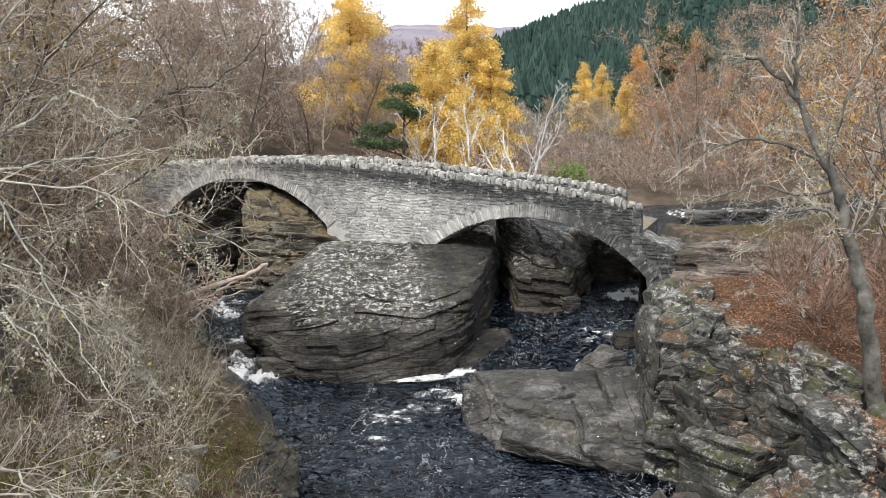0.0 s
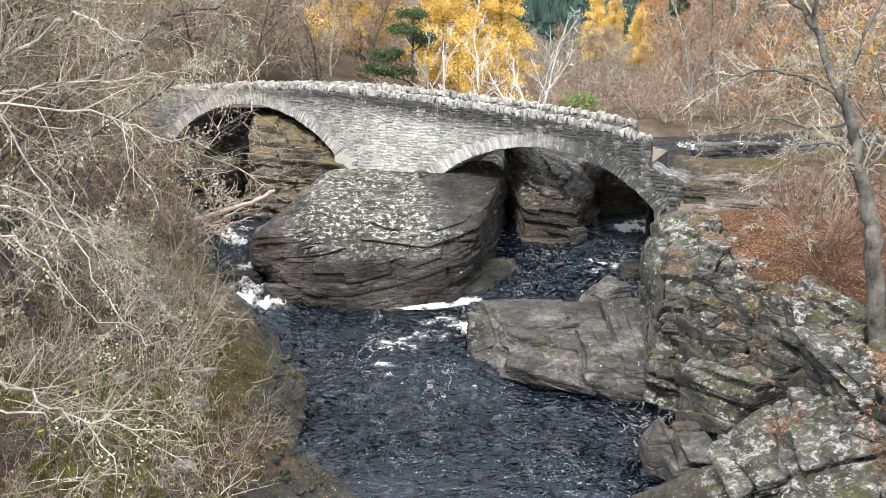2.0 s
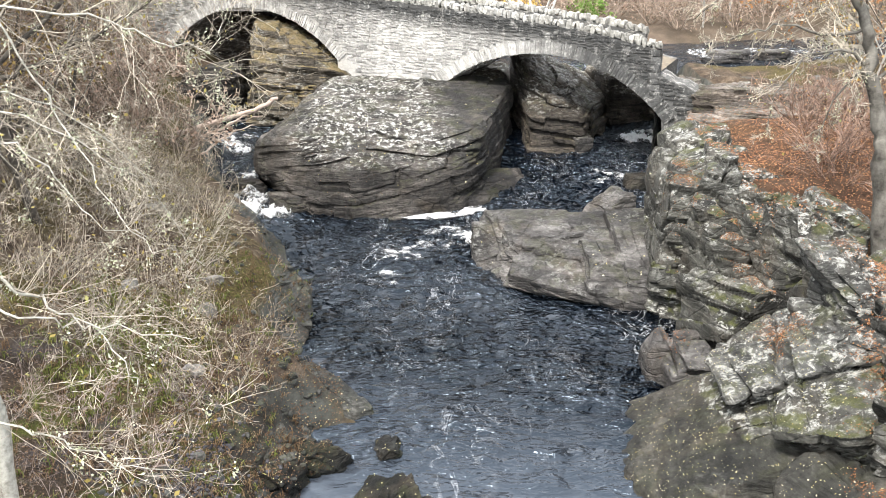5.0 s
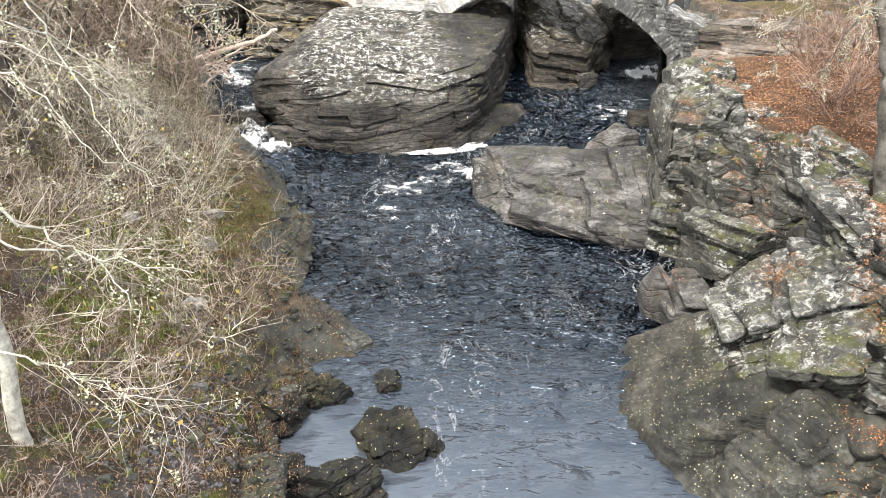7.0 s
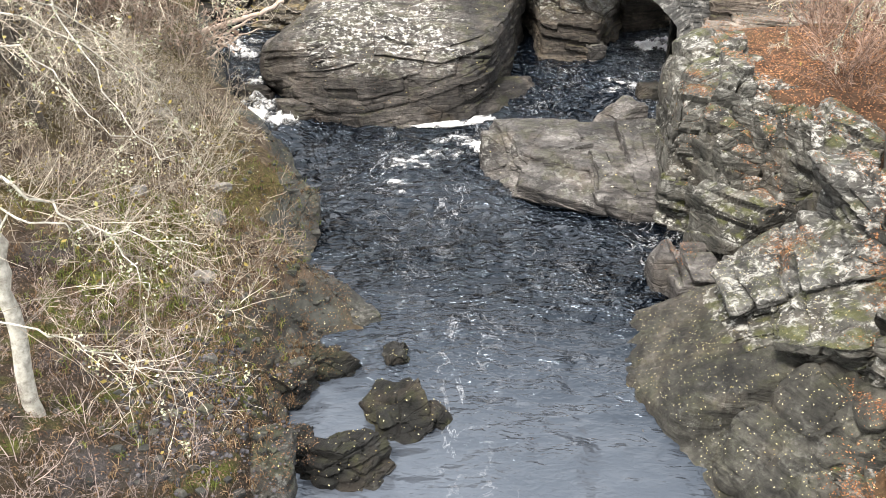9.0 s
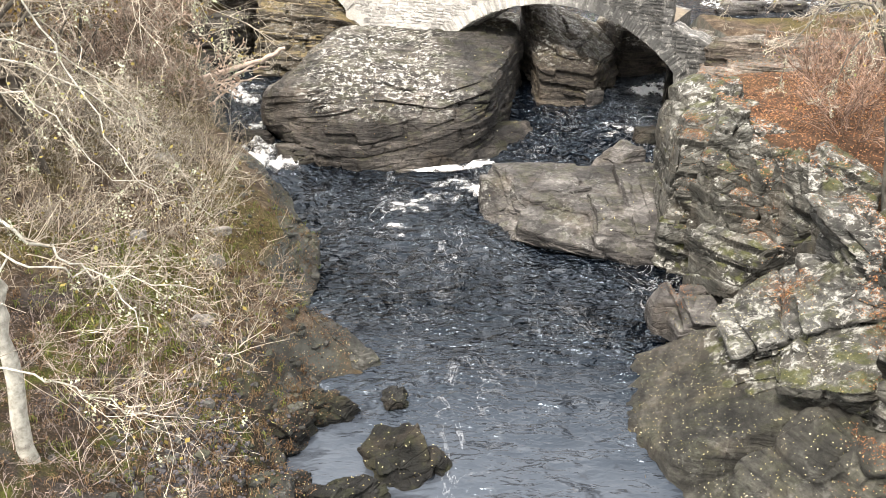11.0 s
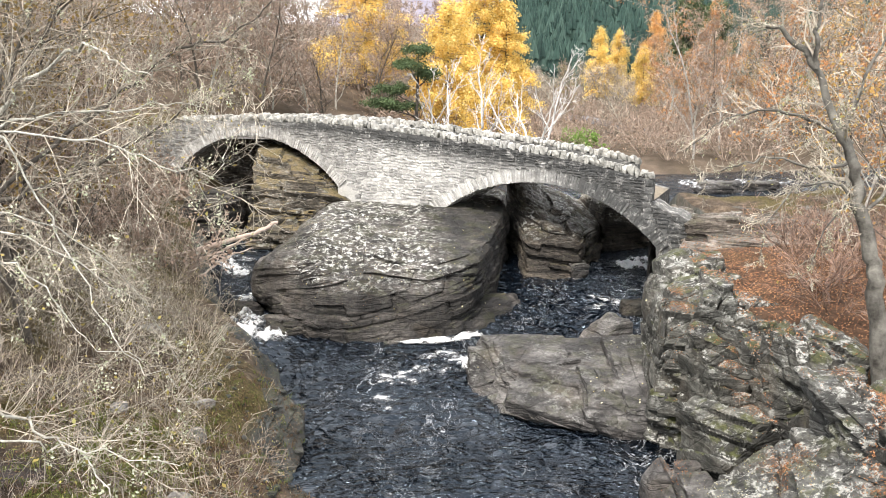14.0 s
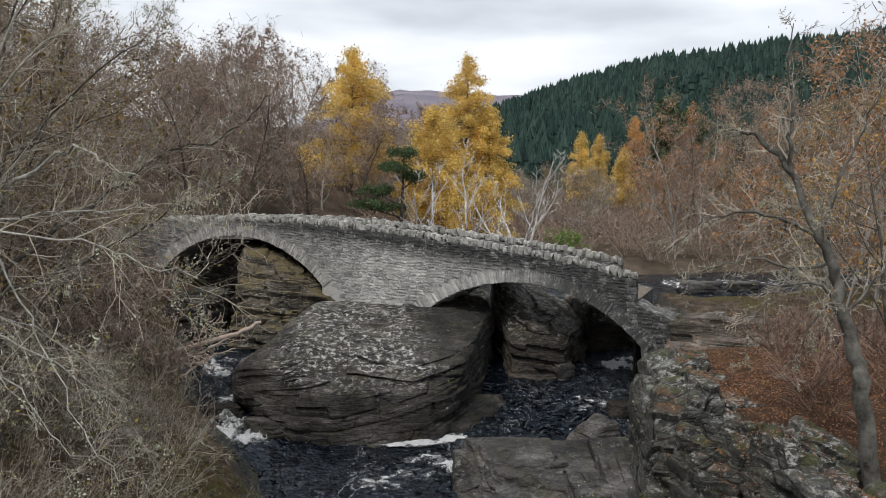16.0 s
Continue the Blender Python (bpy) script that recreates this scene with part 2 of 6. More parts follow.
def ground_material():
    """Leaf litter, dead bracken, thin grass and moss; scree grey where the ground is steep."""
    k = Nodes("woodland_floor")
    a, b, c0 = k.noise(0.35, 4.0), k.noise(2.2, 6.0, 0.7), k.noise(14.0, 5.0, 0.7)
    c = k.ramp(b, (0.3, (0.02, 0.015, 0.011)), (0.5, (0.085, 0.063, 0.045)), (0.72, (0.21, 0.165, 0.12)))
    c = k.mix(k.ramp(a, (0.46, 0.0), (0.58, 0.75)), c, k.ramp(c0, (0.3, (0.03, 0.029, 0.010)), (0.7, (0.14, 0.115, 0.034))))
    x = k.n.new("ShaderNodeSeparateXYZ")
    k.l.new(k.pos, x.inputs[0])
    east = k.ramp(k.math("MULTIPLY", x.outputs[0], 0.1), (0.45, 0.0), (0.6, 1.0))
    rust = k.ramp(k.noise(3.0, 6.0, 0.7), (0.3, (0.035, 0.022, 0.015)), (0.7, (0.13, 0.072, 0.044)))
    near = k.ramp(k.math("MULTIPLY", x.outputs[1], 0.01), (0.24, 1.0), (0.29, 0.0))
    c = k.mix(k.math("MULTIPLY", k.math("MULTIPLY", east, near), 0.85), c, rust)
    c = k.mix(0.6, c, k.ramp(c0, (0.25, 0.4), (0.75, 1.6)), "MULTIPLY")
    wold = k.ramp(k.noise(0.5, 6.0, 0.7), (0.3, (0.055, 0.043, 0.032)), (0.7, (0.17, 0.13, 0.098)))
    c = k.mix(k.ramp(k.math("MULTIPLY", x.outputs[1], 0.01), (0.42, 0.0), (0.48, 0.9)), c, wold)
    r = k.n.new("ShaderNodeVectorMath")
    r.operation = "LENGTH"
    k.l.new(k.pos, r.inputs[0])
    # heather of the far moor, with distance haze put into its purple-grey
    hazy_heath = k.ramp(k.noise(0.004, 6.0, 0.6), (0.35, (0.16, 0.15, 0.19)), (0.65, (0.27, 0.24, 0.27)))
    c = k.mix(k.ramp(k.math("MULTIPLY", r.outputs["Value"], 0.0005), (0.42, 0.0), (0.55, 1.0)), c, hazy_heath)
    stone = k.ramp(k.noise(1.6, 7.0, 0.7), (0.3, (0.026, 0.028, 0.025)), (0.7, (0.115, 0.117, 0.104)))
    c = k.mix(k.ramp(k.up(), (0.62, 1.0), (0.80, 0.0)), c, stone)
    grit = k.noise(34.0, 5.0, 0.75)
    # west bank floor, darker towards its near end, with mossy and grey patches
    near_floor = k.ramp(grit, (0.3, (0.008, 0.006, 0.005)), (0.52, (0.030, 0.022, 0.016)), (0.74, (0.10, 0.075, 0.055)))
    near_floor = k.mix(k.ramp(k.noise(0.9, 4.0, 0.6), (0.52, 0.0), (0.62, 0.85)), near_floor, k.ramp(grit, (0.3, (0.018, 0.022, 0.006)), (0.7, (0.11, 0.125, 0.028))))
    near_floor = k.mix(k.ramp(k.noise(0.7, 4.0, 0.6), (0.36, 0.8), (0.46, 0.0)), near_floor, k.ramp(grit, (0.3, (0.015, 0.015, 0.017)), (0.7, (0.085, 0.082, 0.090))))
    c = k.mix(k.math("MULTIPLY", k.ramp(k.math("ADD", k.math("MULTIPLY", x.outputs[1], 0.05), k.math("MULTIPLY", a, 0.3)), (0.68, 1.0), (0.80, 0.0)), k.ramp(x.outputs[0], (0.0, 0.9), (0.5, 0.0))), c, near_floor)
    k.bump(k.math("ADD", b, k.math("MULTIPLY", c0, 0.6)), 0.9, 0.10)
    return k.done(c, 0.95, 0.15)


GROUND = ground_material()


def water_material():
    """Clear brown-black water, reflected sky painted into its near end: long swells, short ripples that die out in the
    calm tail of the pool, lines of froth.
    """
    k = Nodes("peaty_water")
    v = k.mapped(scale=(0.75, 1.5, 1.0), rot=(0, 0, 10))
    w1, w2, w3 = k.noise(0.6, 2.0, 0.5, v, 0.3), k.noise(2.6, 2.0, 0.5, v, 0.5), k.noise(6.0, 2.0, 0.5, v, 0.4)
    calm = k.ramp(k.math("MULTIPLY", k.along((0.10, 1.0, 0.0)), 0.05), (0.55, 0.20), (0.80, 1.0))
    h = k.math("ADD", k.math("MULTIPLY", w1, 0.9), k.math("MULTIPLY", k.math("ADD", k.math("MULTIPLY", w2, 0.95), k.math("MULTIPLY", w3, 0.55)), calm))
    k.bump(k.math("MULTIPLY", h, k.ramp(k.noise(0.28, 3.0, 0.5), (0.35, 0.5), (0.62, 1.9))), 1.0, 0.26)
    lane = k.ramp(k.noise(0.32, 3.0, 0.5, k.mapped(scale=(1.3, 0.5, 1.0), rot=(0, 0, 14)), 0.8), (0.50, 0.0), (0.66, 1.0))
    wisp = k.math("ABSOLUTE", k.math("SUBTRACT", k.noise(0.75, 4.0, 0.6, k.mapped(scale=(1.25, 0.8, 1.0), rot=(0, 0, 14)), 1.6), 0.5))
    wisp = k.math("MULTIPLY", k.ramp(wisp, (0.0, 1.0), (0.022, 0.0)), k.ramp(k.noise(7.0, 5.0, 0.8, v, 0.8), (0.42, 0.0), (0.60, 1.0)))
    bead = k.ramp(k.noise(13.0, 4.0, 0.7, v, 0.6), (0.67, 0.0), (0.71, 1.0))
    fleck = k.math("MULTIPLY", k.math("MAXIMUM", wisp, k.math("MULTIPLY", bead, 0.7)), lane)
    # base colour fades from blue-grey, imitating reflected sky close by, to black upstream
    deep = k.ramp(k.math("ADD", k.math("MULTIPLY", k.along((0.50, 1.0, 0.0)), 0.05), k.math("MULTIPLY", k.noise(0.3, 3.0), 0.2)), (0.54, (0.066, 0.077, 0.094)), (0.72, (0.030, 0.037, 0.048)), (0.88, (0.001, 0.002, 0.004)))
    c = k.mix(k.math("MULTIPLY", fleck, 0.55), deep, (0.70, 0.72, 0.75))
    k.bsdf.inputs["IOR"].default_value = 1.34
    k.put(k.bsdf, "Specular Tint", (0.66, 0.83, 1.0))
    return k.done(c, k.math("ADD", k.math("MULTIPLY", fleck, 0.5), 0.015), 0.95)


WATER = water_material()


def foam_material():
    """Lacy froth, thick in the middle of a streak and torn at its rim."""
    k = Nodes("white_foam")
    n = k.noise(5.0, 8.0, 0.78, None, 1.0)
    c = k.ramp(n, (0.25, (0.55, 0.57, 0.58)), (0.6, (0.86, 0.87, 0.87)))
    k.bump(n, 0.9, 0.12)
    f = k.n.new("ShaderNodeAttribute")
    f.attribute_name = "froth"
    torn = k.math("ADD", f.outputs["Fac"], k.math("MULTIPLY", k.math("SUBTRACT", k.noise(7.0, 9.0, 0.85, None, 1.5), 0.5), 3.4))
    k.put(k.bsdf, "Alpha", k.ramp(torn, (0.15, 0.0), (0.75, 0.28), (0.9, 0.55), (1.0, 0.95)))
    return k.done(c, 0.6, 0.3)


FOAM = foam_material()


# ---- mesh helpers ----
def mesh_from(name, verts, faces, material, smooth=False):
    me = bpy.data.meshes.new(name)
    me.from_pydata([tuple(v) for v in verts], [], faces)
    me.materials.append(material)
    if smooth:
        me.polygons.foreach_set("use_smooth", [True] * len(me.polygons))
    me.update()
    return me


def part(name, me, parent, label="", m=None):
    """One mesh object under a thing or under a part. me: a mesh, or a bmesh and its material."""
    if isinstance(me, tuple):
        bm, material = me
        me = bpy.data.meshes.new(name)
        bm.to_mesh(me)
        bm.free()
        me.materials.append(material)
    ob = new(name, me)
    ob.parent = parent
    if m is not None:
        ob.matrix_basis = m
    return tagged(ob, label) if label else ob


def thing(name, label, category, m=None, group="", kind="", me=None):
    ob = new(name, me)
    if m is not None:
        ob.matrix_basis = m
    return tagged(ob, label, category, group, kind)


class Soup:
    """Gathers vertices and faces for one mesh."""

    def __init__(self):
        self.v, self.f = [], []

    def add(self, verts, faces):
        k = len(self.v)
        self.v.extend(verts)
        self.f.extend([tuple(i + k for i in f) for f in faces])

    def tube(self, pts, radii, sides=4, cap=False):
        k, up = len(self.v), Vector((0.31, 0.17, 0.94))
        for i, (p, r) in enumerate(zip(pts, radii)):
            a, b = pts[max(i - 1, 0)], pts[min(i + 1, len(pts) - 1)]
            d = (b - a).normalized() if (b - a).length > 1e-6 else Vector((0, 0, 1))
            s = d.cross(up)
            s = s.normalized() if s.length > 1e-4 else Vector((1, 0, 0))
            t = d.cross(s)
            for q in range(sides):
                g = 2 * math.pi * q / sides
                self.v.append(p + (s * math.cos(g) + t * math.sin(g)) * r)
        for i in range(len(pts) - 1):
            for q in range(sides):
                n = (q + 1) % sides
                self.f.append((k + i * sides + q, k + i * sides + n, k + (i + 1) * sides + n, k + (i + 1) * sides + q))
        if cap:
            self.f.append(tuple(k + (len(pts) - 1) * sides + q for q in range(sides)))

    def ribbon(self, pts, radii, rnd):
        """A twig too fine to show its roundness."""
        k, s = len(self.v), Vector((rnd.gauss(0, 1), rnd.gauss(0, 1), rnd.gauss(0, 0.6)))
        s = s - (pts[-1] - pts[0]) * (s.dot(pts[-1] - pts[0]) / max((pts[-1] - pts[0]).length_squared, 1e-9))
        s = s.normalized()
        for p, r in zip(pts, radii):
            self.v.extend((p - s * r, p + s * r))
        self.f.extend([(k + 2 * i, k + 2 * i + 1, k + 2 * i + 3, k + 2 * i + 2) for i in range(len(pts) - 1)])

    def leaf(self, p, size, rnd):
        a = Vector((rnd.gauss(0, 1), rnd.gauss(0, 1), rnd.gauss(0, 1))).normalized()
        b = a.cross(Vector((rnd.gauss(0, 1), rnd.gauss(0, 1), rnd.gauss(0, 1)))).normalized()
        k = len(self.v)
        self.v.extend((p - a * size * 0.5, p + b * size * 0.32, p + a * size * 0.5, p - b * size * 0.32))
        self.f.append((k, k + 1, k + 2, k + 3))

    def welded(self):
        """Joins vertices that lie on one another."""
        seen, move, out = {}, [], []
        for p in self.v:
            key = (round(p[0], 3), round(p[1], 3), round(p[2], 3))
            if key not in seen:
                seen[key] = len(out)
                out.append(p)
            move.append(seen[key])
        faces = [tuple(dict.fromkeys(move[i] for i in f)) for f in self.f]
        self.v, self.f = out, [f for f in faces if len(f) > 2]
        return self

    def mesh(self, name, material, smooth=False):
        return mesh_from(name, self.v, self.f, material, smooth)


def fbm(p, octaves=4):
    return noise.fractal(p, 1.0, 2.0, octaves)


# ---- the lie of the land ----
# the river's edge, anticlockwise from the near left bank's foot: left bank going upstream reversed
LEFT_EDGE = [(-2.0, -60), (-2.0, 7.0), (-2.3, 9.5), (-2.9, 11.5), (-2.6, 13.3), (-1.6, 13.8), (-2.7, 15.2), (-3.5, 16.6), (-3.25, 18.5), (-5.6, 24.6),
             (-7.5, 27.4), (-9.6, 33), (-10.5, 38), (-8, 43), (0, 47), (10, 49.5), (20, 52), (40, 58), (90, 64), (200, 70)]
RIGHT_EDGE = [(200, 60), (90, 56), (40, 49), (25, 45), (17, 42.5), (12.0, 39), (9.6, 34.5), (9.0, 32), (8.3, 29.5), (7.1, 27.0), (6.3, 25.5), (5.7, 22.5), (5.5, 20),
              (6.3, 18.2), (5.9, 17.0), (4.9, 16.3), (4.5, 14.4), (3.4, 12.9), (3.1, 11.6), (3.4, 9.6), (3.0, 5.0), (3.0, -60)]
RIVER = np.array(LEFT_EDGE + RIGHT_EDGE, float)


def shore_distance(x, y):
    """Distance to the river's edge: positive on land, negative over water."""
    best, inside = np.full(x.shape, 1e9), np.zeros(x.shape, bool)
    for (ax, ay), (bx, by) in zip(RIVER, np.roll(RIVER, -1, 0)):
        ex, ey = bx - ax, by - ay
        t = np.clip(((x - ax) * ex + (y - ay) * ey) / (ex * ex + ey * ey), 0, 1)
        best = np.minimum(best, np.hypot(x - ax - t * ex, y - ay - t * ey))
        cross = ((ay > y) != (by > y)) & (x < ex * (y - ay) / (ey if abs(ey) > 1e-9 else 1e-9) + ax)
        inside ^= cross
    return np.where(inside, -best, best)


def water_level(y):
    return np.interp(y, [-60, 25, 27, 30, 34, 39, 44, 52, 150, 300], [0, 0, 0.12, 0.45, 0.95, 1.5, 2.35, 2.6, 3.4, 4.0])


def smooth_step(a, b, v):
    t = np.clip((v - a) / (b - a), 0, 1)
    return t * t * (3 - 2 * t)


def land(x, y, d):
    """Height of the ground without its roughness, at the distance d from the shore."""
    lev = water_level(y)
    left = x < np.interp(y, [-60, 10, 25, 40, 45, 48, 60, 300], [0.5, 0.5, 0, 0, 6, 30, 90, 400])
    dl = np.maximum(d, 0)
    bank_l = 0.75 * smooth_step(0, 0.8, dl) + 0.42 * dl
    bank_l = np.where(bank_l > 4.0, 4.0 + (bank_l - 4.0) * 0.35, bank_l)
    bank_l = np.minimum(bank_l, 7.0 + 0.02 * dl)
    behind = smooth_step(43, 50, y) * smooth_step(-14, 4, x)
    bank_l = bank_l * (1 - behind) + behind * (0.6 * smooth_step(0, 2, dl) + 0.02 * dl)
    near = smooth_step(19.0, 16.5, y)
    cliff = 3.2 * smooth_step(0, 1.5, dl) + 0.09 * dl
    shelf = -0.95 * smooth_step(0, 0.4, dl) + (0.66 + 0.22 * smooth_step(13.0, 15.0, y)) * np.minimum(dl, 4.6) + 0.1 * dl
    far = smooth_step(24, 30, y)
    bank_r = (1 - near) * cliff + near * shelf
    bank_r = (1 - far) * bank_r + far * (2.3 * smooth_step(0, 2.5, dl) + 0.08 * dl - 1.1 * smooth_step(33, 41, y))
    z = lev + np.where(left, bank_l, bank_r)
    z = np.where(d < 0, lev - np.minimum(0.15 - 0.5 * d, 0.9), z)
    # the track's ramp at the bridge's dry end
    ramp = 3.8 - 0.6 * np.maximum(np.hypot(x - 11.6, y - 32.4) - 2.3, 0)
    z = np.where(x > 9.6, np.maximum(z, ramp), z)
    # low hill of the far valley, the wooded mountain and the moor behind it
    r, az = np.hypot(x, y), np.degrees(np.arctan2(x, np.maximum(y, 1e-3)))
    valley = smooth_step(90, 260, r)
    ridge = np.tan(np.radians(np.interp(az, [-60, -8, 2, 4.8, 10, 16.5, 22, 28.6, 45, 80], [4.0, 2.0, 2.2, 3.1, 4.9, 6.1, 6.9, 7.4, 7.6, 5])))
    hill = (9 + 620 * ridge) * smooth_step(190, 640, r) * (y > 0)
    moor = (9 + 2600 * np.tan(np.radians(np.interp(az, [-90, -12, -6, -2.5, 6, 12, 60], [2.0, 2.0, 3.4, 5.5, 5.25, 4.4, 3])))) * smooth_step(1300, 2600, r) * (y > 0)
    slope_r = 0.16 * np.maximum(x - 22, 0) * smooth_step(60, 20, r - 60)
    slope_l = 0.10 * np.maximum(-x - 22, 0) * smooth_step(200, 60, r)
    return np.where(valley > 0, z * (1 - valley) + valley * (3.5 + np.maximum(hill, moor)), z) + np.minimum(slope_r + slope_l, 14) * (d > 3)


def axis(lo, hi, step, far_lo, far_hi, count):
    core = np.arange(lo, hi + 1e-6, step)
    a = lo - np.geomspace(step, far_lo, count)[::-1]
    b = hi + np.geomspace(step, far_hi, count)
    return np.concatenate([a, core, b])


def ground_height(x, y):
    """Height at one place, roughness included."""
    px, py = np.array([x], float), np.array([y], float)
    d = shore_distance(px, py)
    return float(land(px, py, d)[0]) + rough_at(x, y, float(d[0]))


def rough_at(x, y, d):
    a = 0.22 * fbm(Vector((x * 0.45, y * 0.45, 3.0)), 4) * min(max(d, 0.0) * 0.8 + 0.25, 1.0)
    r = math.hypot(x, y)
    if r > 80:
        a += min((r - 80) * 0.012, 6.0) * fbm(Vector((x * 0.012, y * 0.012, 8.0)), 3)
    return a


def build_ground():
    xs, ys = axis(-15, 17, 0.25, 2600, 2600, 34), axis(1, 46, 0.25, 60, 3600, 36)
    gx, gy = np.meshgrid(xs, ys)
    gd = shore_distance(gx, gy)
    gz = land(gx, gy, gd)
    nx, ny = len(xs), len(ys)
    verts = []
    for j in range(ny):
        for i in range(nx):
            x, y, d = float(gx[j, i]), float(gy[j, i]), float(gd[j, i])
            verts.append((x, y, float(gz[j, i]) + rough_at(x, y, d)))
    faces = [(j * nx + i, j * nx + i + 1, (j + 1) * nx + i + 1, (j + 1) * nx + i) for j in range(ny - 1) for i in range(nx - 1)]
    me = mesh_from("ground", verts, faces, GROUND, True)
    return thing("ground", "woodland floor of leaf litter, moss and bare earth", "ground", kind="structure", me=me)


build_ground()


def build_water():
    xs, ys = np.concatenate([np.arange(-12, -7.6, 0.2), np.arange(-7.5, 7.01, 0.10), np.arange(7.2, 10.01, 0.17), np.arange(10.5, 60, 0.8)]), np.concatenate([np.arange(3, 9, 0.17), np.arange(9.05, 34, 0.085), np.arange(34.1, 38, 0.17), np.arange(38.2, 70, 0.4)])
    nx, ny = len(xs), len(ys)
    verts = []
    for y in ys:
        lev = float(water_level(y))
        run = 1.0 + 2.2 * math.exp(-((y - 22.5) / 3.0) ** 2) + (1.5 if y > 26 else 0.0)
        for x in xs:
            p = Vector((x * 0.9, y * 0.55, 0))
            h = 0.030 * fbm(p, 3) * run + 0.016 * run * fbm(p * 3.1, 2)
            if -7.6 < x < 7.1 and 9 < y < 34:
                # short waves lying across the current, in gusts
                gust = 0.40 + 1.3 * smooth_step(-0.25, 0.35, noise.noise(Vector((x * 0.3, y * 0.22, 3.0))))
                q = Vector((x * 1.5 + 0.15 * y, y * 2.9 - 0.45 * x, 7.0))
                h += 0.10 * gust * smooth_step(9.0, 16.0, y + 0.1 * x) * (fbm(q, 2) + 0.5 * noise.noise(q * 2.7))
            verts.append((x, y, lev + h))
    faces = [(j * nx + i, j * nx + i + 1, (j + 1) * nx + i + 1, (j + 1) * nx + i) for j in range(ny - 1) for i in range(nx - 1)]
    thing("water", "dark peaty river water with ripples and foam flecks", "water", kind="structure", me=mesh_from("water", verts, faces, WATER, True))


build_water()


# ---- rocks ----
GRIDS = {}


def cube_grid(n):
    """Vertices and faces of a cube of n by n squares a side."""
    if n in GRIDS:
        return GRIDS[n]
    index, verts, faces = {}, [], []
    for ax in range(3):
        for sgn in (-1, 1):
            grid = []
            for i in range(n + 1):
                row = []
                for j in range(n + 1):
                    p = [0.0, 0.0, 0.0]
                    p[ax], p[(ax + 1) % 3], p[(ax + 2) % 3] = float(sgn), 2 * i / n - 1, 2 * j / n - 1
                    key = (round(p[0], 4), round(p[1], 4), round(p[2], 4))
                    if key not in index:
                        index[key] = len(verts)
                        verts.append(p)
                    row.append(index[key])
                grid.append(row)
            for i in range(n):
                for j in range(n):
                    q = (grid[i][j], grid[i + 1][j], grid[i + 1][j + 1], grid[i][j + 1])
                    faces.append(q if sgn > 0 else q[::-1])
    GRIDS[n] = np.array(verts), faces
    return GRIDS[n]


def hashed(*ints):
    """A random number from 0 to 1 for each row of whole numbers."""
    h = np.full(np.shape(ints[0]), 2166136261, np.uint32)
    for k, a in enumerate(ints):
        h = (h ^ (np.asarray(a).astype(np.int64) & 0xFFFFFFFF).astype(np.uint32)) * np.uint32(16777619 + 2 * k)
        h ^= h >> np.uint32(15)
        h *= np.uint32(2246822519)
        h ^= h >> np.uint32(13)
    return (h & np.uint32(0xFFFFFF)).astype(float) / 0xFFFFFF


def lattice_noise(p, seed=0):
    """Smooth noise from -1 to 1 for many places at once."""
    i = np.floor(p).astype(np.int64)
    f = p - i
    f = f * f * (3 - 2 * f)
    out = 0
    for a in (0, 1):
        for b in (0, 1):
            for c in (0, 1):
                w = (f[:, 0] if a else 1 - f[:, 0]) * (f[:, 1] if b else 1 - f[:, 1]) * (f[:, 2] if c else 1 - f[:, 2])
                out = out + w * hashed(i[:, 0] + a, i[:, 1] + b, i[:, 2] + c, np.full(len(i), seed))
    return 2 * out - 1


def lattice_fbm(p, octaves, seed=0):
    return sum(lattice_noise(p * 2.03 ** k, seed + k) * 0.5 ** k for k in range(octaves))


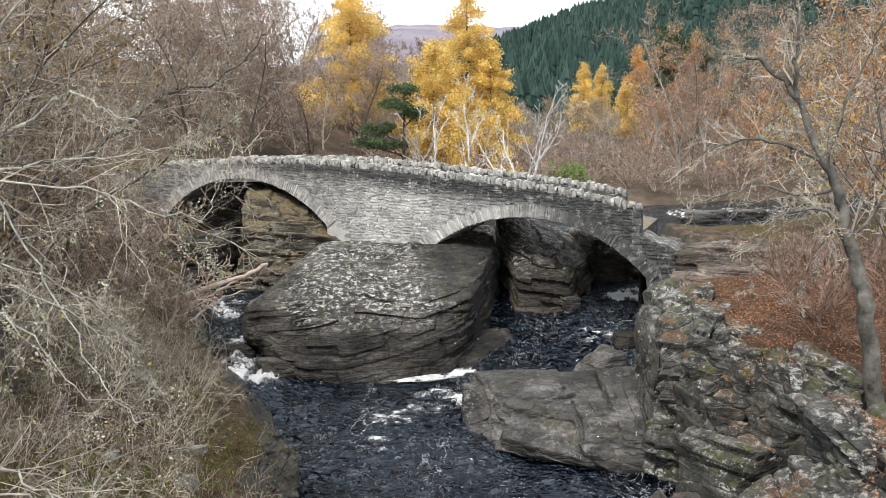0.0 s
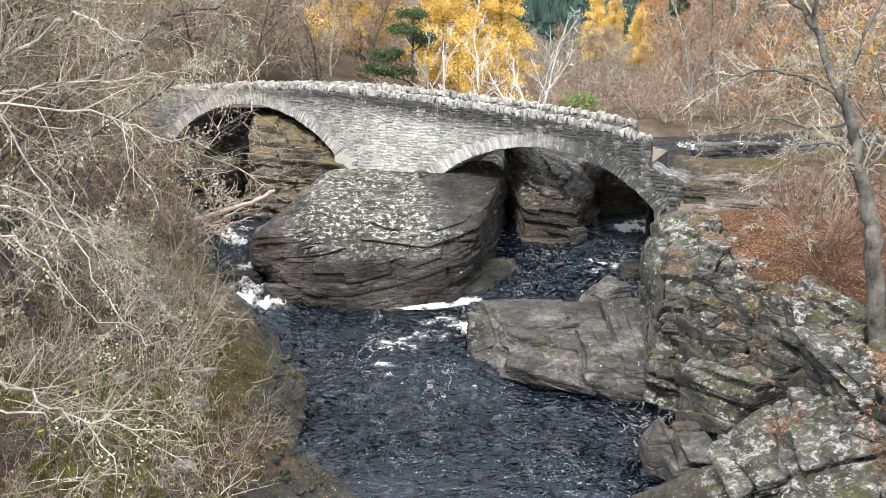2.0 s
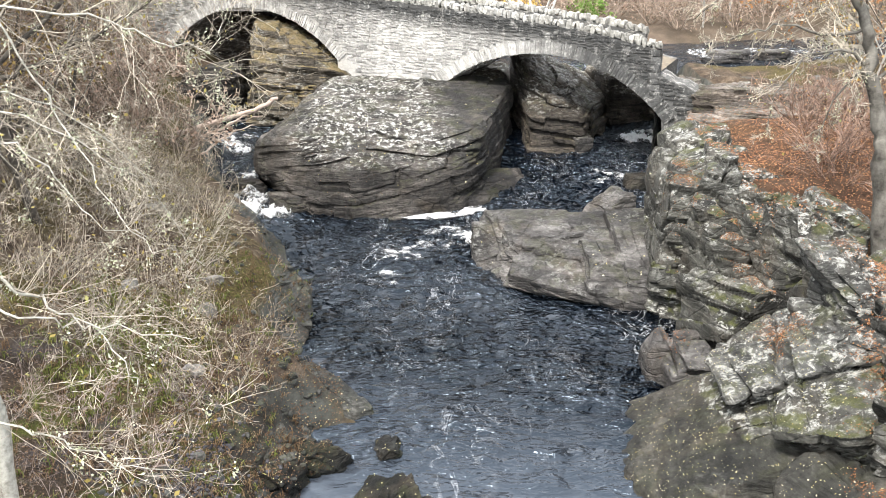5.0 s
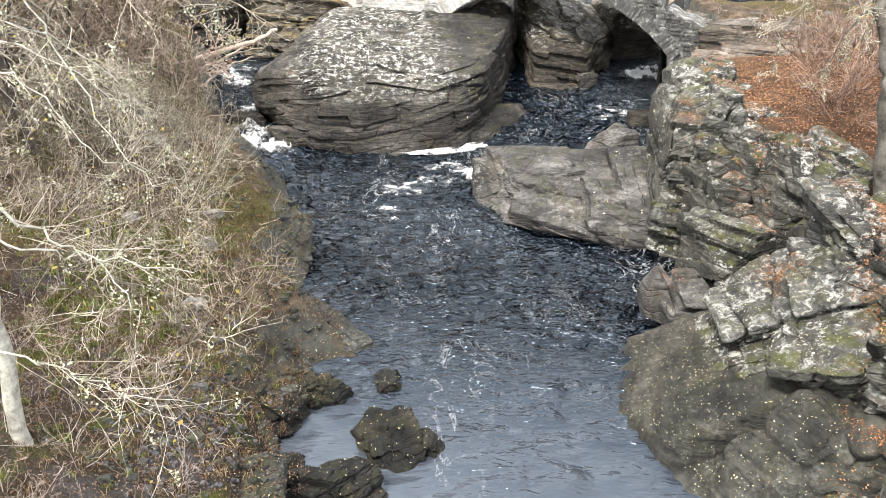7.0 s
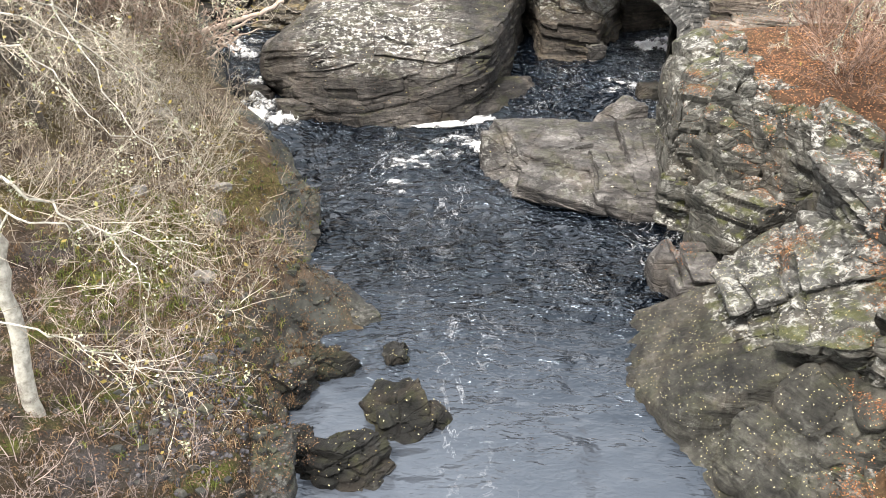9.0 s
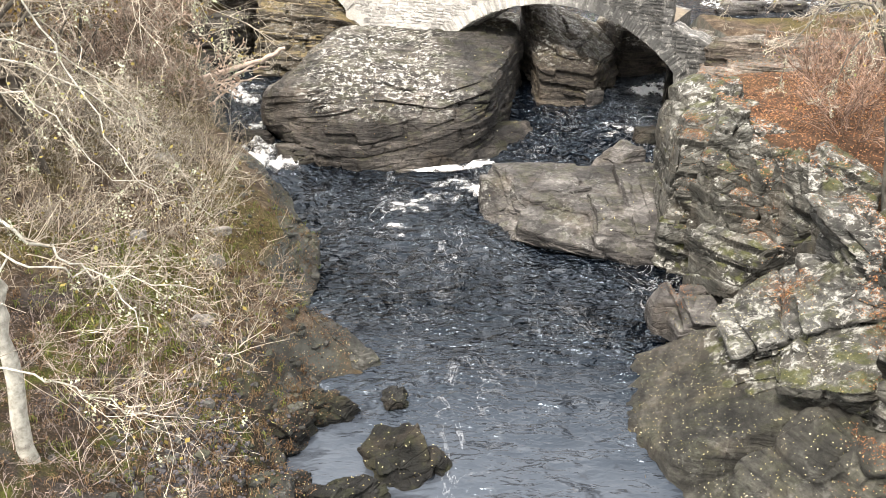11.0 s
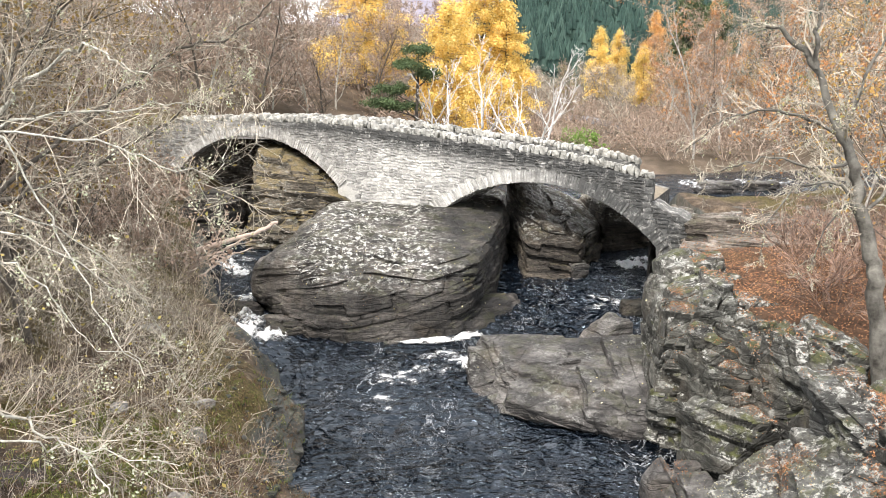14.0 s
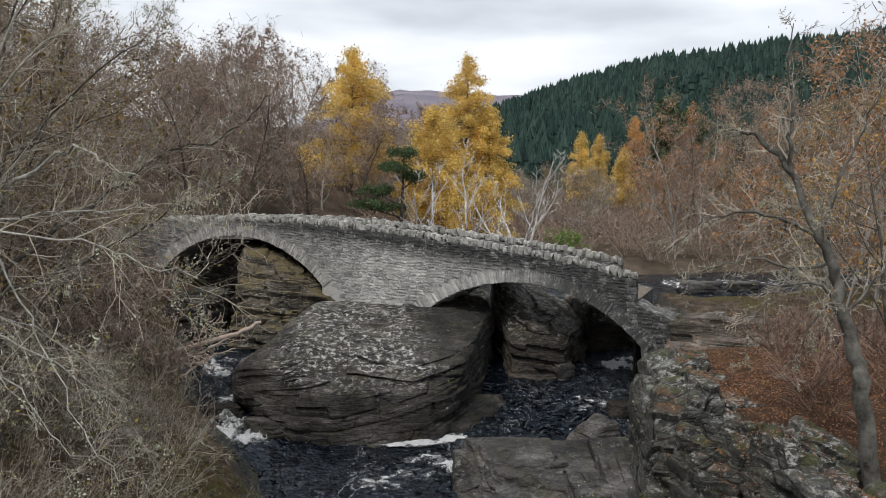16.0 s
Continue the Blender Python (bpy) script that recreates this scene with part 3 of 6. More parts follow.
def rock_mesh(name, material, size, seed, cuts=(), boxy=5.0, n=36, bed=(0, 0, 1), block=(1.1, 0.8, 0.28), depth=0.14, rough=0.10, chips=6, crack=0.10, worn=False, chop=(0.76, 0.94)):
    """A block bounded by planes, broken along its bedding and joints into stepped pieces, and roughened.
    cuts: (normal, distance) in metres from its middle; bed: normal of the bedding; block: size of the pieces."""
    rnd = random.Random(seed)
    v, faces = cube_grid(n)
    d = v * np.array(size)
    d = d / np.linalg.norm(d, axis=1)[:, None]
    planes = [(np.array(c, float) / np.linalg.norm(c), dist) for c, dist in cuts]
    for k in range(3):
        for sgn in (-1, 1):
            c = np.zeros(3)
            c[k] = sgn
            planes.append((c, size[k]))
    for _ in range(chips):
        c = np.array([rnd.gauss(0, 1), rnd.gauss(0, 1), rnd.gauss(0, 0.8)])
        c /= np.linalg.norm(c)
        planes.append((c, math.sqrt(sum((a * b) ** 2 for a, b in zip(c, size))) * rnd.uniform(*chop) * 1.12))
    sharp = 3.2 * boxy
    total = 0
    for c, dist in planes:
        total = total + np.maximum(d @ c / dist, 1e-4) ** sharp
    p = d * (total ** (-1 / sharp))[:, None]
    off = np.array((seed * 3.7, seed * 1.9, seed * 5.3)) % 97
    mean = sum(size) / 3
    turn = np.array(Vector(bed).normalized().rotation_difference(Vector((0, 0, 1))).to_matrix())
    fold = np.stack([lattice_noise(p * 0.42 + off, 3 * k) for k in range(3)], 1)
    q = (p + 0.30 * fold) @ turn.T + off
    z = q[:, 2] / block[2]
    z = z + 0.3 * np.sin(z * 1.9) + 0.25 * np.sin(z * 0.53 + seed)
    layer, pack = np.floor(z), np.floor(z / 3.3 + 0.37)
    x = q[:, 0] / block[0] + 7 * hashed(layer) + 0.25 * lattice_noise(p * 1.3 + off, 5)
    y = q[:, 1] / block[1] + 7 * hashed(layer, layer) + 0.25 * lattice_noise(p * 1.3 + off, 6)
    cell = hashed(np.floor(x), np.floor(y), layer)
    wide = hashed(np.floor(q[:, 0] / block[0] / 2.3 + 3 * hashed(pack)), np.floor(q[:, 1] / block[1] / 2.3), pack)
    shift = depth * (0.45 * (hashed(layer, layer + 9) - 0.5) + 1.1 * (cell - 0.5) + 1.5 * (wide - 0.5))
    worked = np.clip(0.5 + 1.6 * lattice_noise(p * 0.55 + off, 31), 0, 1)
    gap = np.minimum(z % 1, 1 - z % 1) * block[2]
    shift -= crack * 0.6 * np.exp(-(gap / 0.045) ** 2) * (hashed(layer, pack) > 0.35) * worked
    joint = np.minimum(np.minimum(x % 1, 1 - x % 1) * block[0], np.minimum(y % 1, 1 - y % 1) * block[1])
    shift -= crack * np.exp(-(joint / 0.055) ** 2) * (cell > 0.3) * (0.3 + 0.7 * worked)
    shift += rough * mean * 0.5 * lattice_fbm(p * (1.1 / mean) + off, 4, 11) + 0.035 * lattice_fbm(p * 3.1 + off, 3, 21)
    if worn:
        shift *= 0.8
    me = mesh_from(name, (p + d * np.maximum(shift, -0.35 * mean)[:, None]).tolist(), faces, material, True)
    me.set_sharp_from_angle(angle=radians(60 if worn else 30))
    return me


def rock(name, label, material, at, size, turn=0.0, seed=1, cuts=(), group="", **kw):
    me = rock_mesh(name, material, size, seed, cuts, **kw)
    return thing(name, label, "rock", pose(*at, 0, 0, turn), group, me=me)


def faceted(middle, *facets):
    """Cuts for a rock with that middle, from facets given as a normal and a place on it."""
    out = []
    for c, place in facets:
        c = Vector(c).normalized()
        out.append((tuple(c), max(c.dot(Vector(place) - Vector(middle)), 0.1)))
    return out


# ---- in and over the river ----
ISLAND_MIDDLE = (-2.3, 29.6, 0.5)
rock("island_rock", "huge dark schist boulder with pale lichen, carrying the bridge's middle pier", ISLAND_ROCK, ISLAND_MIDDLE, (5.2, 5.2, 2.9), 0, 3,
     cuts=faceted(ISLAND_MIDDLE, ((0.03, -0.10, 1), (-2.5, 31.5, 3.0)), ((0.02, -0.42, 1), (-1.5, 28.5, 2.5)), ((-0.05, -1, 0.50), (-3.0, 25.9, 0.4)), ((0.25, -1, 0.30), (0.3, 26.25, 0.1)),
                  ((-0.62, -0.78, 0.28), (-5.2, 27.2, 1.3)), ((-0.42, -0.12, 0.90), (-5.6, 29.0, 2.3)), ((-1, 0.35, 0.1), (-6.8, 29.0, 1.5)), ((-0.7, -0.45, -0.5), (-6.3, 28.0, 0.6)),
                  ((1, -0.2, 0.05), (1.7, 28.5, 0.5)), ((0.8, -0.7, 0.1), (1.15, 27.0, 0.5)), ((0.4, -0.5, 0.8), (1.0, 28.0, 2.35))),
     boxy=6.0, n=132, bed=(-0.20, -0.06, 1), block=(1.7, 1.4, 0.25), depth=0.15, rough=0.14, crack=0.12, chips=0)
rock("fallen_block", "dark wedge of rock at the boulder's foot", ISLAND_ROCK, (-5.0, 26.7, 0.0), (0.85, 0.7, 0.55), 30, 31, n=22, block=(0.7, 0.5, 0.2), depth=0.08, group="loose blocks")
rock("fallen_block", "smooth dark slab leaning on the big boulder", ISLAND_ROCK, (1.95, 28.2, -0.35), (1.0, 1.7, 1.1), -12, 32, cuts=[((0.8, -0.4, 0.7), 0.55)], n=26, depth=0.05, group="loose blocks")
rock("fallen_block", "pointed brown rock standing in the rapids", LEDGE_ROCK, (5.45, 26.0, 0.1), (0.75, 0.7, 0.85), 20, 33, cuts=[((-0.6, 0, 0.8), 0.45)], n=24, bed=(0.3, 0.2, 1), block=(0.8, 0.6, 0.2), depth=0.08, group="loose blocks")
rock("fallen_block", "round dark wet stone in the rapids", MOSSY_ROCK, (7.0, 28.6, 0.35), (0.5, 0.45, 0.4), 0, 34, boxy=2.6, n=18, depth=0.03, crack=0.02, group="loose blocks")
rock("fallen_block", "small pointed stone at the outcrop's foot", LEDGE_ROCK, (5.5, 32.2, 0.7), (0.4, 0.35, 0.6), 10, 35, n=16, depth=0.04, group="loose blocks")
UNDER_MIDDLE = (4.7, 34.4, 0.9)
rock("bridge_rock", "layered brown schist outcrop in the river beneath the arch", UNDER_ROCK, UNDER_MIDDLE, (2.3, 3.4, 3.2), 0, 5,
     cuts=faceted(UNDER_MIDDLE, ((-1, -0.1, 0.06), (3.0, 35.0, 1.0)), ((0.42, -0.18, 0.9), (4.7, 34.7, 3.1)), ((0.05, -1, 0.30), (4.5, 31.8, 0.6)), ((0.9, -0.4, 0.2), (6.5, 34.0, 1.0)), ((-0.5, -0.5, 0.7), (3.4, 33.8, 3.0))),
     boxy=9.0, n=84, bed=(0.12, -0.25, 1), block=(1.6, 1.2, 0.20), depth=0.20, rough=0.06, crack=0.14, chips=0)
rock("bridge_rock", "dark broken rock by the upstream water", UNDER_ROCK, (8.0, 37.2, 1.2), (1.5, 1.8, 2.0), 15, 6, n=40, bed=(0.3, 0.0, 1), block=(1.0, 0.8, 0.22), depth=0.14)
ARCH_MIDDLE = (-6.3, 36.9, 2.0)
rock("arch_rock", "ochre grass-topped outcrop below the smaller arch", ARCH_ROCK, ARCH_MIDDLE, (2.5, 2.2, 3.2), 0, 8,
     cuts=faceted(ARCH_MIDDLE, ((0.50, -0.25, 0.83), (-6.2, 36.3, 4.5)), ((-1, -0.15, 0.12), (-8.45, 36.5, 3.3)), ((0, -0.15, 1), (-7.5, 36.5, 5.0)), ((0.1, -1, 0.25), (-6.5, 35.0, 2.3)), ((-0.1, -0.75, 0.65), (-7.2, 35.7, 4.1))),
     boxy=9.0, n=66, bed=(0.10, -0.10, 1), block=(1.3, 1.0, 0.24), depth=0.20, rough=0.06, crack=0.15, chips=0)
rock("pier_rock", "black wet rock beneath the middle pier", UNDER_ROCK, (1.75, 37.2, 0.9), (1.5, 3.0, 2.3), -24, 7, n=44, bed=(0.1, 0.1, 1), block=(1.2, 0.9, 0.24), depth=0.12)
rock("abutment_rock", "bedded grey rock carrying the bridge's dry end", BANK_ROCK, (9.55, 31.3, 1.5), (0.95, 2.2, 2.1), -24, 16, cuts=[((-0.4, -0.6, 0.7), 1.9)], n=44, bed=(0.05, 0.1, 1), block=(0.9, 0.6, 0.15), depth=0.12)
# added rock that darkens the smaller arch's opening; hillside and trees lie there
rock("arch_rock", "rock face added behind the smaller arch to darken its opening", UNDER_ROCK, (-9.6, 41.5, 2.4), (4.2, 1.6, 3.0), -20, 4, n=44, depth=0.2)
rock("arch_rock", "dark mossy rocks on the far bank under the arch", ISLAND_ROCK, (-10.6, 36.4, 1.4), (1.5, 1.7, 1.8), 0, 9, n=36, depth=0.16)
ledge = thing("river_ledge", "flat jointed grey rock ledge jutting over the dark pool", "rock")
for name, at, size, seed, facets in [
    ("tip_slab", (1.95, 21.8, 0.15), (1.1, 1.5, 0.85), 11, [((-0.79, -0.64, 1.25), (1.6, 21.3, 0.28)), ((-0.2, -0.7, -0.5), (1.7, 20.6, 0.0)), ((0, 0.1, 1), (1.6, 22.6, 0.85))]),
    ("back_tier", (3.6, 22.0, 0.2), (2.5, 1.6, 0.85), 13, [((0.0, -0.12, 1), (3.5, 22.0, 0.98)), ((-0.54, -0.84, 0.12), (3.5, 20.25, 0.8)), ((-0.9, -0.3, 0.5), (1.65, 22.2, 0.85)), ((0.1, -0.5, 0.8), (4.5, 20.2, 1.0))]),
    ("front_tier", (3.1, 20.1, 0.1), (1.5, 1.3, 0.6), 12, [((-0.06, -0.30, 1), (3.0, 20.0, 0.60)), ((-0.48, -0.88, -0.18), (2.85, 19.35, 0.4)), ((-0.3, -0.6, -1), (3.0, 19.5, 0.02)), ((-0.9, 0.3, 0.3), (1.85, 20.4, 0.5)), ((0.8, -0.5, 0.1), (4.0, 19.2, 0.4))]),
    ("corner_block", (4.7, 20.1, 0.1), (0.95, 1.3, 0.9), 18, [((0.1, -0.5, 1), (4.5, 19.8, 0.80)), ((-0.25, -1, -0.1), (4.3, 18.9, 0.3)), ((-0.6, -0.5, -0.8), (4.2, 19.1, 0.0))]),
    ("root_block", (5.5, 21.0, 0.3), (0.8, 2.2, 1.0), 19, [((0.0, -0.3, 1), (5.4, 20.8, 1.2)), ((-0.2, -1, 0.05), (5.4, 19.0, 0.4))]),
]:
    part(name, rock_mesh(name, LEDGE_ROCK, size, seed, faceted(at, *facets), boxy=12.0, n=56, bed=(0.10, -0.22, 1), block=(1.3, 1.0, 0.24), depth=0.11, rough=0.04, crack=0.06, chips=0), ledge, m=pose(*at))

# ---- the east bank's cliff ----
CLIFF = "schist blocks of the river cliff"
for label, mat, at, size, turn, seed, cuts, n, bed in [
    ("tall lichened schist cliff with moss and fallen leaves", CLIFF_ROCK, (6.45, 21.0, 0.5), (1.05, 2.7, 3.3), -14, 14, [((-0.40, -0.05, 1), 2.75), ((-0.1, -1, 0.18), 2.45), ((-1, -0.1, 0.10), 0.95)], 84, (0.30, 0.20, 1)),
    ("tall lichened schist cliff with moss and fallen leaves", CLIFF_ROCK, (7.9, 20.6, 0.6), (1.1, 2.4, 3.1), -8, 22, [((-0.30, -0.25, 1), 2.75), ((-0.1, -1, 0.25), 2.0)], 56, (0.35, 0.25, 1)),
    ("fissured schist face streaked dark above the pool", CLIFF_ROCK, (7.1, 18.2, 0.4), (1.15, 1.2, 3.0), 10, 15, [((-0.35, -0.45, 0.85), 2.25), ((-0.2, -1, 0.12), 1.05)], 66, (0.45, 0.25, 0.9)),
    ("dark overhung schist block in the cliff", CLIFF_ROCK, (8.4, 17.6, 1.1), (1.0, 1.2, 2.5), -20, 30, [((-0.2, -0.5, 0.85), 1.9)], 48, (0.5, 0.3, 0.8)),
    ("dark fissured schist block above the pool", CLIFF_ROCK, (6.75, 16.95, 0.2), (0.95, 0.9, 1.35), 15, 20, [((-0.6, -0.3, 0.8), 1.3)], 60, (0.6, 0.3, 0.8)),
    ("square pale-topped stone at the water's edge", LEDGE_ROCK, (5.15, 15.5, 0.1), (0.46, 0.55, 0.60), 10, 21, [((-0.1, -0.2, 1), 0.5)], 36, (0.2, -0.2, 1)),
    ("white-lichened boulder on the bank", LICHEN_ROCK, (7.6, 13.35, 2.55), (0.90, 1.0, 1.0), 5, 24, [((-0.3, -0.7, 0.7), 0.8)], 50, (0.7, -0.2, 0.7)),
]:
    rock("cliff_rock", label, mat, at, size, turn, seed, cuts, CLIFF, n=int(n * 0.88), bed=bed, block=(1.9, 1.3, 0.42), depth=0.30, rough=0.05, crack=0.34, chips=3, boxy=8.0)
PLATE_MIDDLE = (7.85, 16.0, 2.2)
rock("cliff_rock", "upright plate of pale mossy schist standing among fallen leaves", CLIFF_ROCK, PLATE_MIDDLE, (0.95, 1.2, 1.4), 0, 17,
     faceted(PLATE_MIDDLE, ((-0.95, -0.30, 0.10), (7.2, 16.4, 2.5)), ((-0.05, -0.75, 0.66), (7.65, 15.65, 2.75)), ((0.35, -0.10, 0.9), (7.7, 16.4, 3.35))), CLIFF,
     boxy=10.0, n=56, bed=(0.75, -0.5, 0.5), block=(1.2, 1.2, 0.3), depth=0.12, rough=0.05, crack=0.16, chips=1)
rock("shore_slab", "smooth sloping grey slab dotted with fallen leaves", SLAB_ROCK, (4.75, 12.3, -0.05), (1.85, 2.3, 1.3), -4, 26,
     cuts=[((-0.50, 0.10, 1), 0.72), ((-1, -0.35, 0.2), 1.55)], n=70, worn=True, bed=(-0.5, 0.1, 1), block=(1.6, 3.2, 0.3), depth=0.04, rough=0.05, crack=0.03, chips=1)
rock("shore_slab", "smooth sloping grey slab dotted with fallen leaves", SLAB_ROCK, (4.25, 10.0, -0.45), (1.5, 1.6, 1.0), 10, 36,
     cuts=[((-0.45, 0.0, 1), 0.55)], n=50, worn=True, bed=(-0.45, 0.0, 1), block=(1.6, 1.6, 0.3), depth=0.06, chips=2)
for at, size, turn, seed in [((10.9, 30.2, 2.6), (2.0, 1.4, 1.1), 0, 41), ((13.6, 31.6, 2.6), (2.2, 1.6, 1.0), 20, 42), ((11.2, 28.0, 2.3), (1.8, 1.3, 1.0), -10, 43), ((9.3, 27.6, 1.9), (1.0, 1.5, 1.2), -24, 44),
                             ((14.0, 29.6, 2.6), (1.9, 1.5, 1.1), 10, 45), ((14.2, 37.2, 2.1), (2.2, 1.4, 0.9), 30, 46)]:
    rock("bank_rock", "thin-bedded grey-brown rock in the bank behind the leaf litter", BANK_ROCK, at, size, turn, seed, (), "rocks of the far bank", n=32, bed=(0.05, 0.1, 1), block=(0.9, 0.6, 0.14), depth=0.14, chips=3)
for at, size, seed in [((15.3, 45.2, 2.3), (1.3, 0.8, 0.6), 47), ((18.0, 46.0, 2.4), (1.2, 0.9, 0.5), 48)]:
    rock("bank_rock", "grey boulder splitting the upstream rapids", LEDGE_ROCK, at, size, 0, seed, (), "rapids boulders", n=20, depth=0.08)

for label, at, size, turn, seed in [("rounded grey-green schist boulder at the slab's foot", (5.0, 9.35, 0.2), (0.72, 0.95, 0.75), 20, 91), ("ridged dark schist block over the slab", (5.85, 9.7, 0.75), (0.70, 0.95, 0.80), 12, 92),
                                    ("ridged dark schist block over the slab", (5.3, 11.3, 0.45), (0.55, 0.8, 0.55), 8, 93)]:
    rock("cliff_rock", label, SLAB_ROCK, at, size, turn, seed, [((-0.6, -0.1, 0.8), size[2] * 0.8)], CLIFF, n=40, boxy=6.0, bed=(-0.5, 0.1, 0.85), block=(1.1, 0.8, 0.16), depth=0.12, crack=0.12, chips=5)

# broken blocks that fill the slope between the larger ones
fill = random.Random(77)
for k in range(14):
    x, y = fill.uniform(7.4, 8.8), 7.0 + 6.5 * (k + fill.random()) / 14
    d = float(shore_distance(np.array([x]), np.array([y]))[0])
    if d < 0.9:
        x += 1.2
        d += 1.2
    top = min(0.80 * d + 0.1, 3.3)
    size = (fill.uniform(0.55, 1.0), fill.uniform(0.7, 1.25), fill.uniform(0.7, 1.0))
    rock("cliff_rock", "broken tilted schist block with leaves in its cracks", CLIFF_ROCK if k % 6 else LICHEN_ROCK, (x, y, top - size[2] * 0.75), size, fill.uniform(-10, 50), 120 + k, [((-0.6, -0.2, 0.78), size[2] * 0.75)], CLIFF,
         n=22, bed=(0.75, -0.2, 0.7), block=(1.0, 0.8, 0.26), depth=0.18, crack=0.2, chips=4)

# beds of schist stacked above the slab like tilted shelves, each broken across, the next one set back over a dark gap
split = random.Random(78)
for label, mat, at, long, wide, thick, turn, dip in [
    ("layered schist bed at the slab's upper edge", CLIFF_ROCK, (5.55, 12.9, 0.75), 1.3, 0.75, 0.36, 98, 28),
    ("layered schist bed at the slab's upper edge", SLAB_ROCK, (5.95, 10.6, 0.85), 1.25, 0.75, 0.36, 104, 30),
    ("leaf-strewn schist bed at the cliff's foot", CLIFF_ROCK, (5.95, 8.5, 0.70), 1.1, 0.80, 0.40, 108, 26),
    ("leaf-strewn schist bed at the cliff's foot", CLIFF_ROCK, (5.35, 7.1, 0.40), 0.9, 0.90, 0.45, 112, 24),
    ("broad lichen-spotted schist bed with leaves in its clefts", LICHEN_ROCK, (6.15, 13.6, 1.35), 1.2, 0.85, 0.50, 96, 30),
    ("broad lichen-spotted schist bed with leaves in its clefts", CLIFF_ROCK, (6.35, 11.5, 1.55), 1.2, 0.85, 0.55, 106, 33),
    ("dark ridged schist bed under the lichened boulder", SLAB_ROCK, (6.95, 9.5, 1.55), 1.1, 0.80, 0.42, 110, 28),
    ("dark ridged schist bed under the lichened boulder", CLIFF_ROCK, (6.75, 7.6, 1.25), 1.0, 0.90, 0.40, 104, 26),
    ("pale lichened schist bed below the boulder", LICHEN_ROCK, (7.05, 13.0, 2.15), 1.1, 0.75, 0.48, 100, 32),
    ("pale lichened schist bed below the boulder", CLIFF_ROCK, (7.65, 10.9, 2.35), 1.2, 0.80, 0.45, 108, 30),
    ("weathered schist bed high on the bank", CLIFF_ROCK, (7.85, 9.0, 2.25), 1.1, 0.90, 0.45, 108, 28),
]:
    me = rock_mesh("cliff_rock", mat, (long, wide, thick), split.randrange(1000), [((0, 0.15, 1), thick * 0.85)], boxy=7.0, n=54, bed=(0, 0.1, 1), block=(1.5, 0.8, 0.13), depth=0.20, rough=0.10, crack=0.20, chips=5, chop=(0.72, 0.92))
    thing("cliff_rock", label, "rock", pose(*at, dip, split.uniform(-7, 7), -turn), CLIFF, me=me)

# ---- the west bank's stones ----
for label, at, size, turn, seed in [
    ("mossy black rock standing in the shallows", (-2.25, 12.35, 0.05), (0.68, 0.46, 0.40), -25, 51), ("mossy black rock with pale leaves on its crown", (-0.88, 11.05, 0.05), (0.80, 0.62, 0.44), -28, 52),
    ("mossy black rock at the bank's foot", (-3.0, 11.55, 0.15), (0.75, 0.58, 0.42), -20, 53), ("mossy black rock at the bank's foot", (-1.75, 9.75, 0.05), (0.80, 0.52, 0.45), -25, 54),
    ("small wet stone in the pool", (-0.95, 12.7, -0.02), (0.24, 0.20, 0.20), 0, 55), ("low mossy stone in the shallows", (-2.6, 10.4, 0.0), (0.5, 0.4, 0.28), 15, 56), ("low mossy stone in the shallows", (-0.35, 10.9, -0.05), (0.35, 0.3, 0.22), 15, 57)]:
    rock("mossy_rock", label, MOSSY_ROCK, at, size, turn, seed, [((-0.35, -0.1, 0.9), size[2] * 0.72), ((0.45, -0.5, 0.7), size[2] * 0.95)], "mossy rocks in the shallows", n=36, bed=(-0.35, -0.1, 0.9), block=(0.5, 0.4, 0.16), depth=0.12, crack=0.09, boxy=8.0, chips=6, chop=(0.60, 0.88))
for label, at, size, turn, seed in [
    ("smooth grey bank rock sloping into the water", (-3.7, 13.3, -0.05), (1.7, 1.5, 0.80), 35, 61), ("smooth grey bank rock sloping into the water", (-4.6, 17.7, -0.05), (1.45, 2.3, 1.15), 6, 62), ("smooth grey bank rock sloping into the water", (-6.1, 22.0, -0.1), (1.5, 3.1, 1.25), 24, 63),
    ("flat grey rock among dead leaves", (-4.0, 10.6, 0.1), (1.3, 1.6, 0.75), 20, 64), ("smooth grey bank rock sloping into the water", (-2.65, 14.4, -0.1), (1.6, 0.8, 0.55), -42, 66), ("dark rock under the bank", (-3.0, 8.2, 0.2), (0.9, 1.3, 0.6), 10, 65)]:
    rock("bank_rock", label, SHORE_ROCK, (at[0], at[1], at[2] + 0.14), size, turn, seed, group="rocks of the near bank", n=44, cuts=[((0.50, -0.25, 0.8), size[2] * 0.8), ((-0.2, 0.0, 1), size[2] * 0.8)], bed=(-0.5, -0.1, 1), block=(1.3, 1.0, 0.28), depth=0.09, crack=0.10, boxy=6.0, chips=5)
rock("bank_rock", "pale rounded stone beside the side stream", PALE_ROCK, (-9.3, 28.5, 0.95), (0.75, 0.5, 0.32), 10, 67, (), "rocks of the near bank", n=22, boxy=3.0, depth=0.04)
rock("bank_rock", "dark stone in the white side stream", ISLAND_ROCK, (-7.0, 28.2, 0.2), (0.7, 0.5, 0.4), 0, 68, (), "rocks of the near bank", n=20, boxy=3.0, depth=0.05)
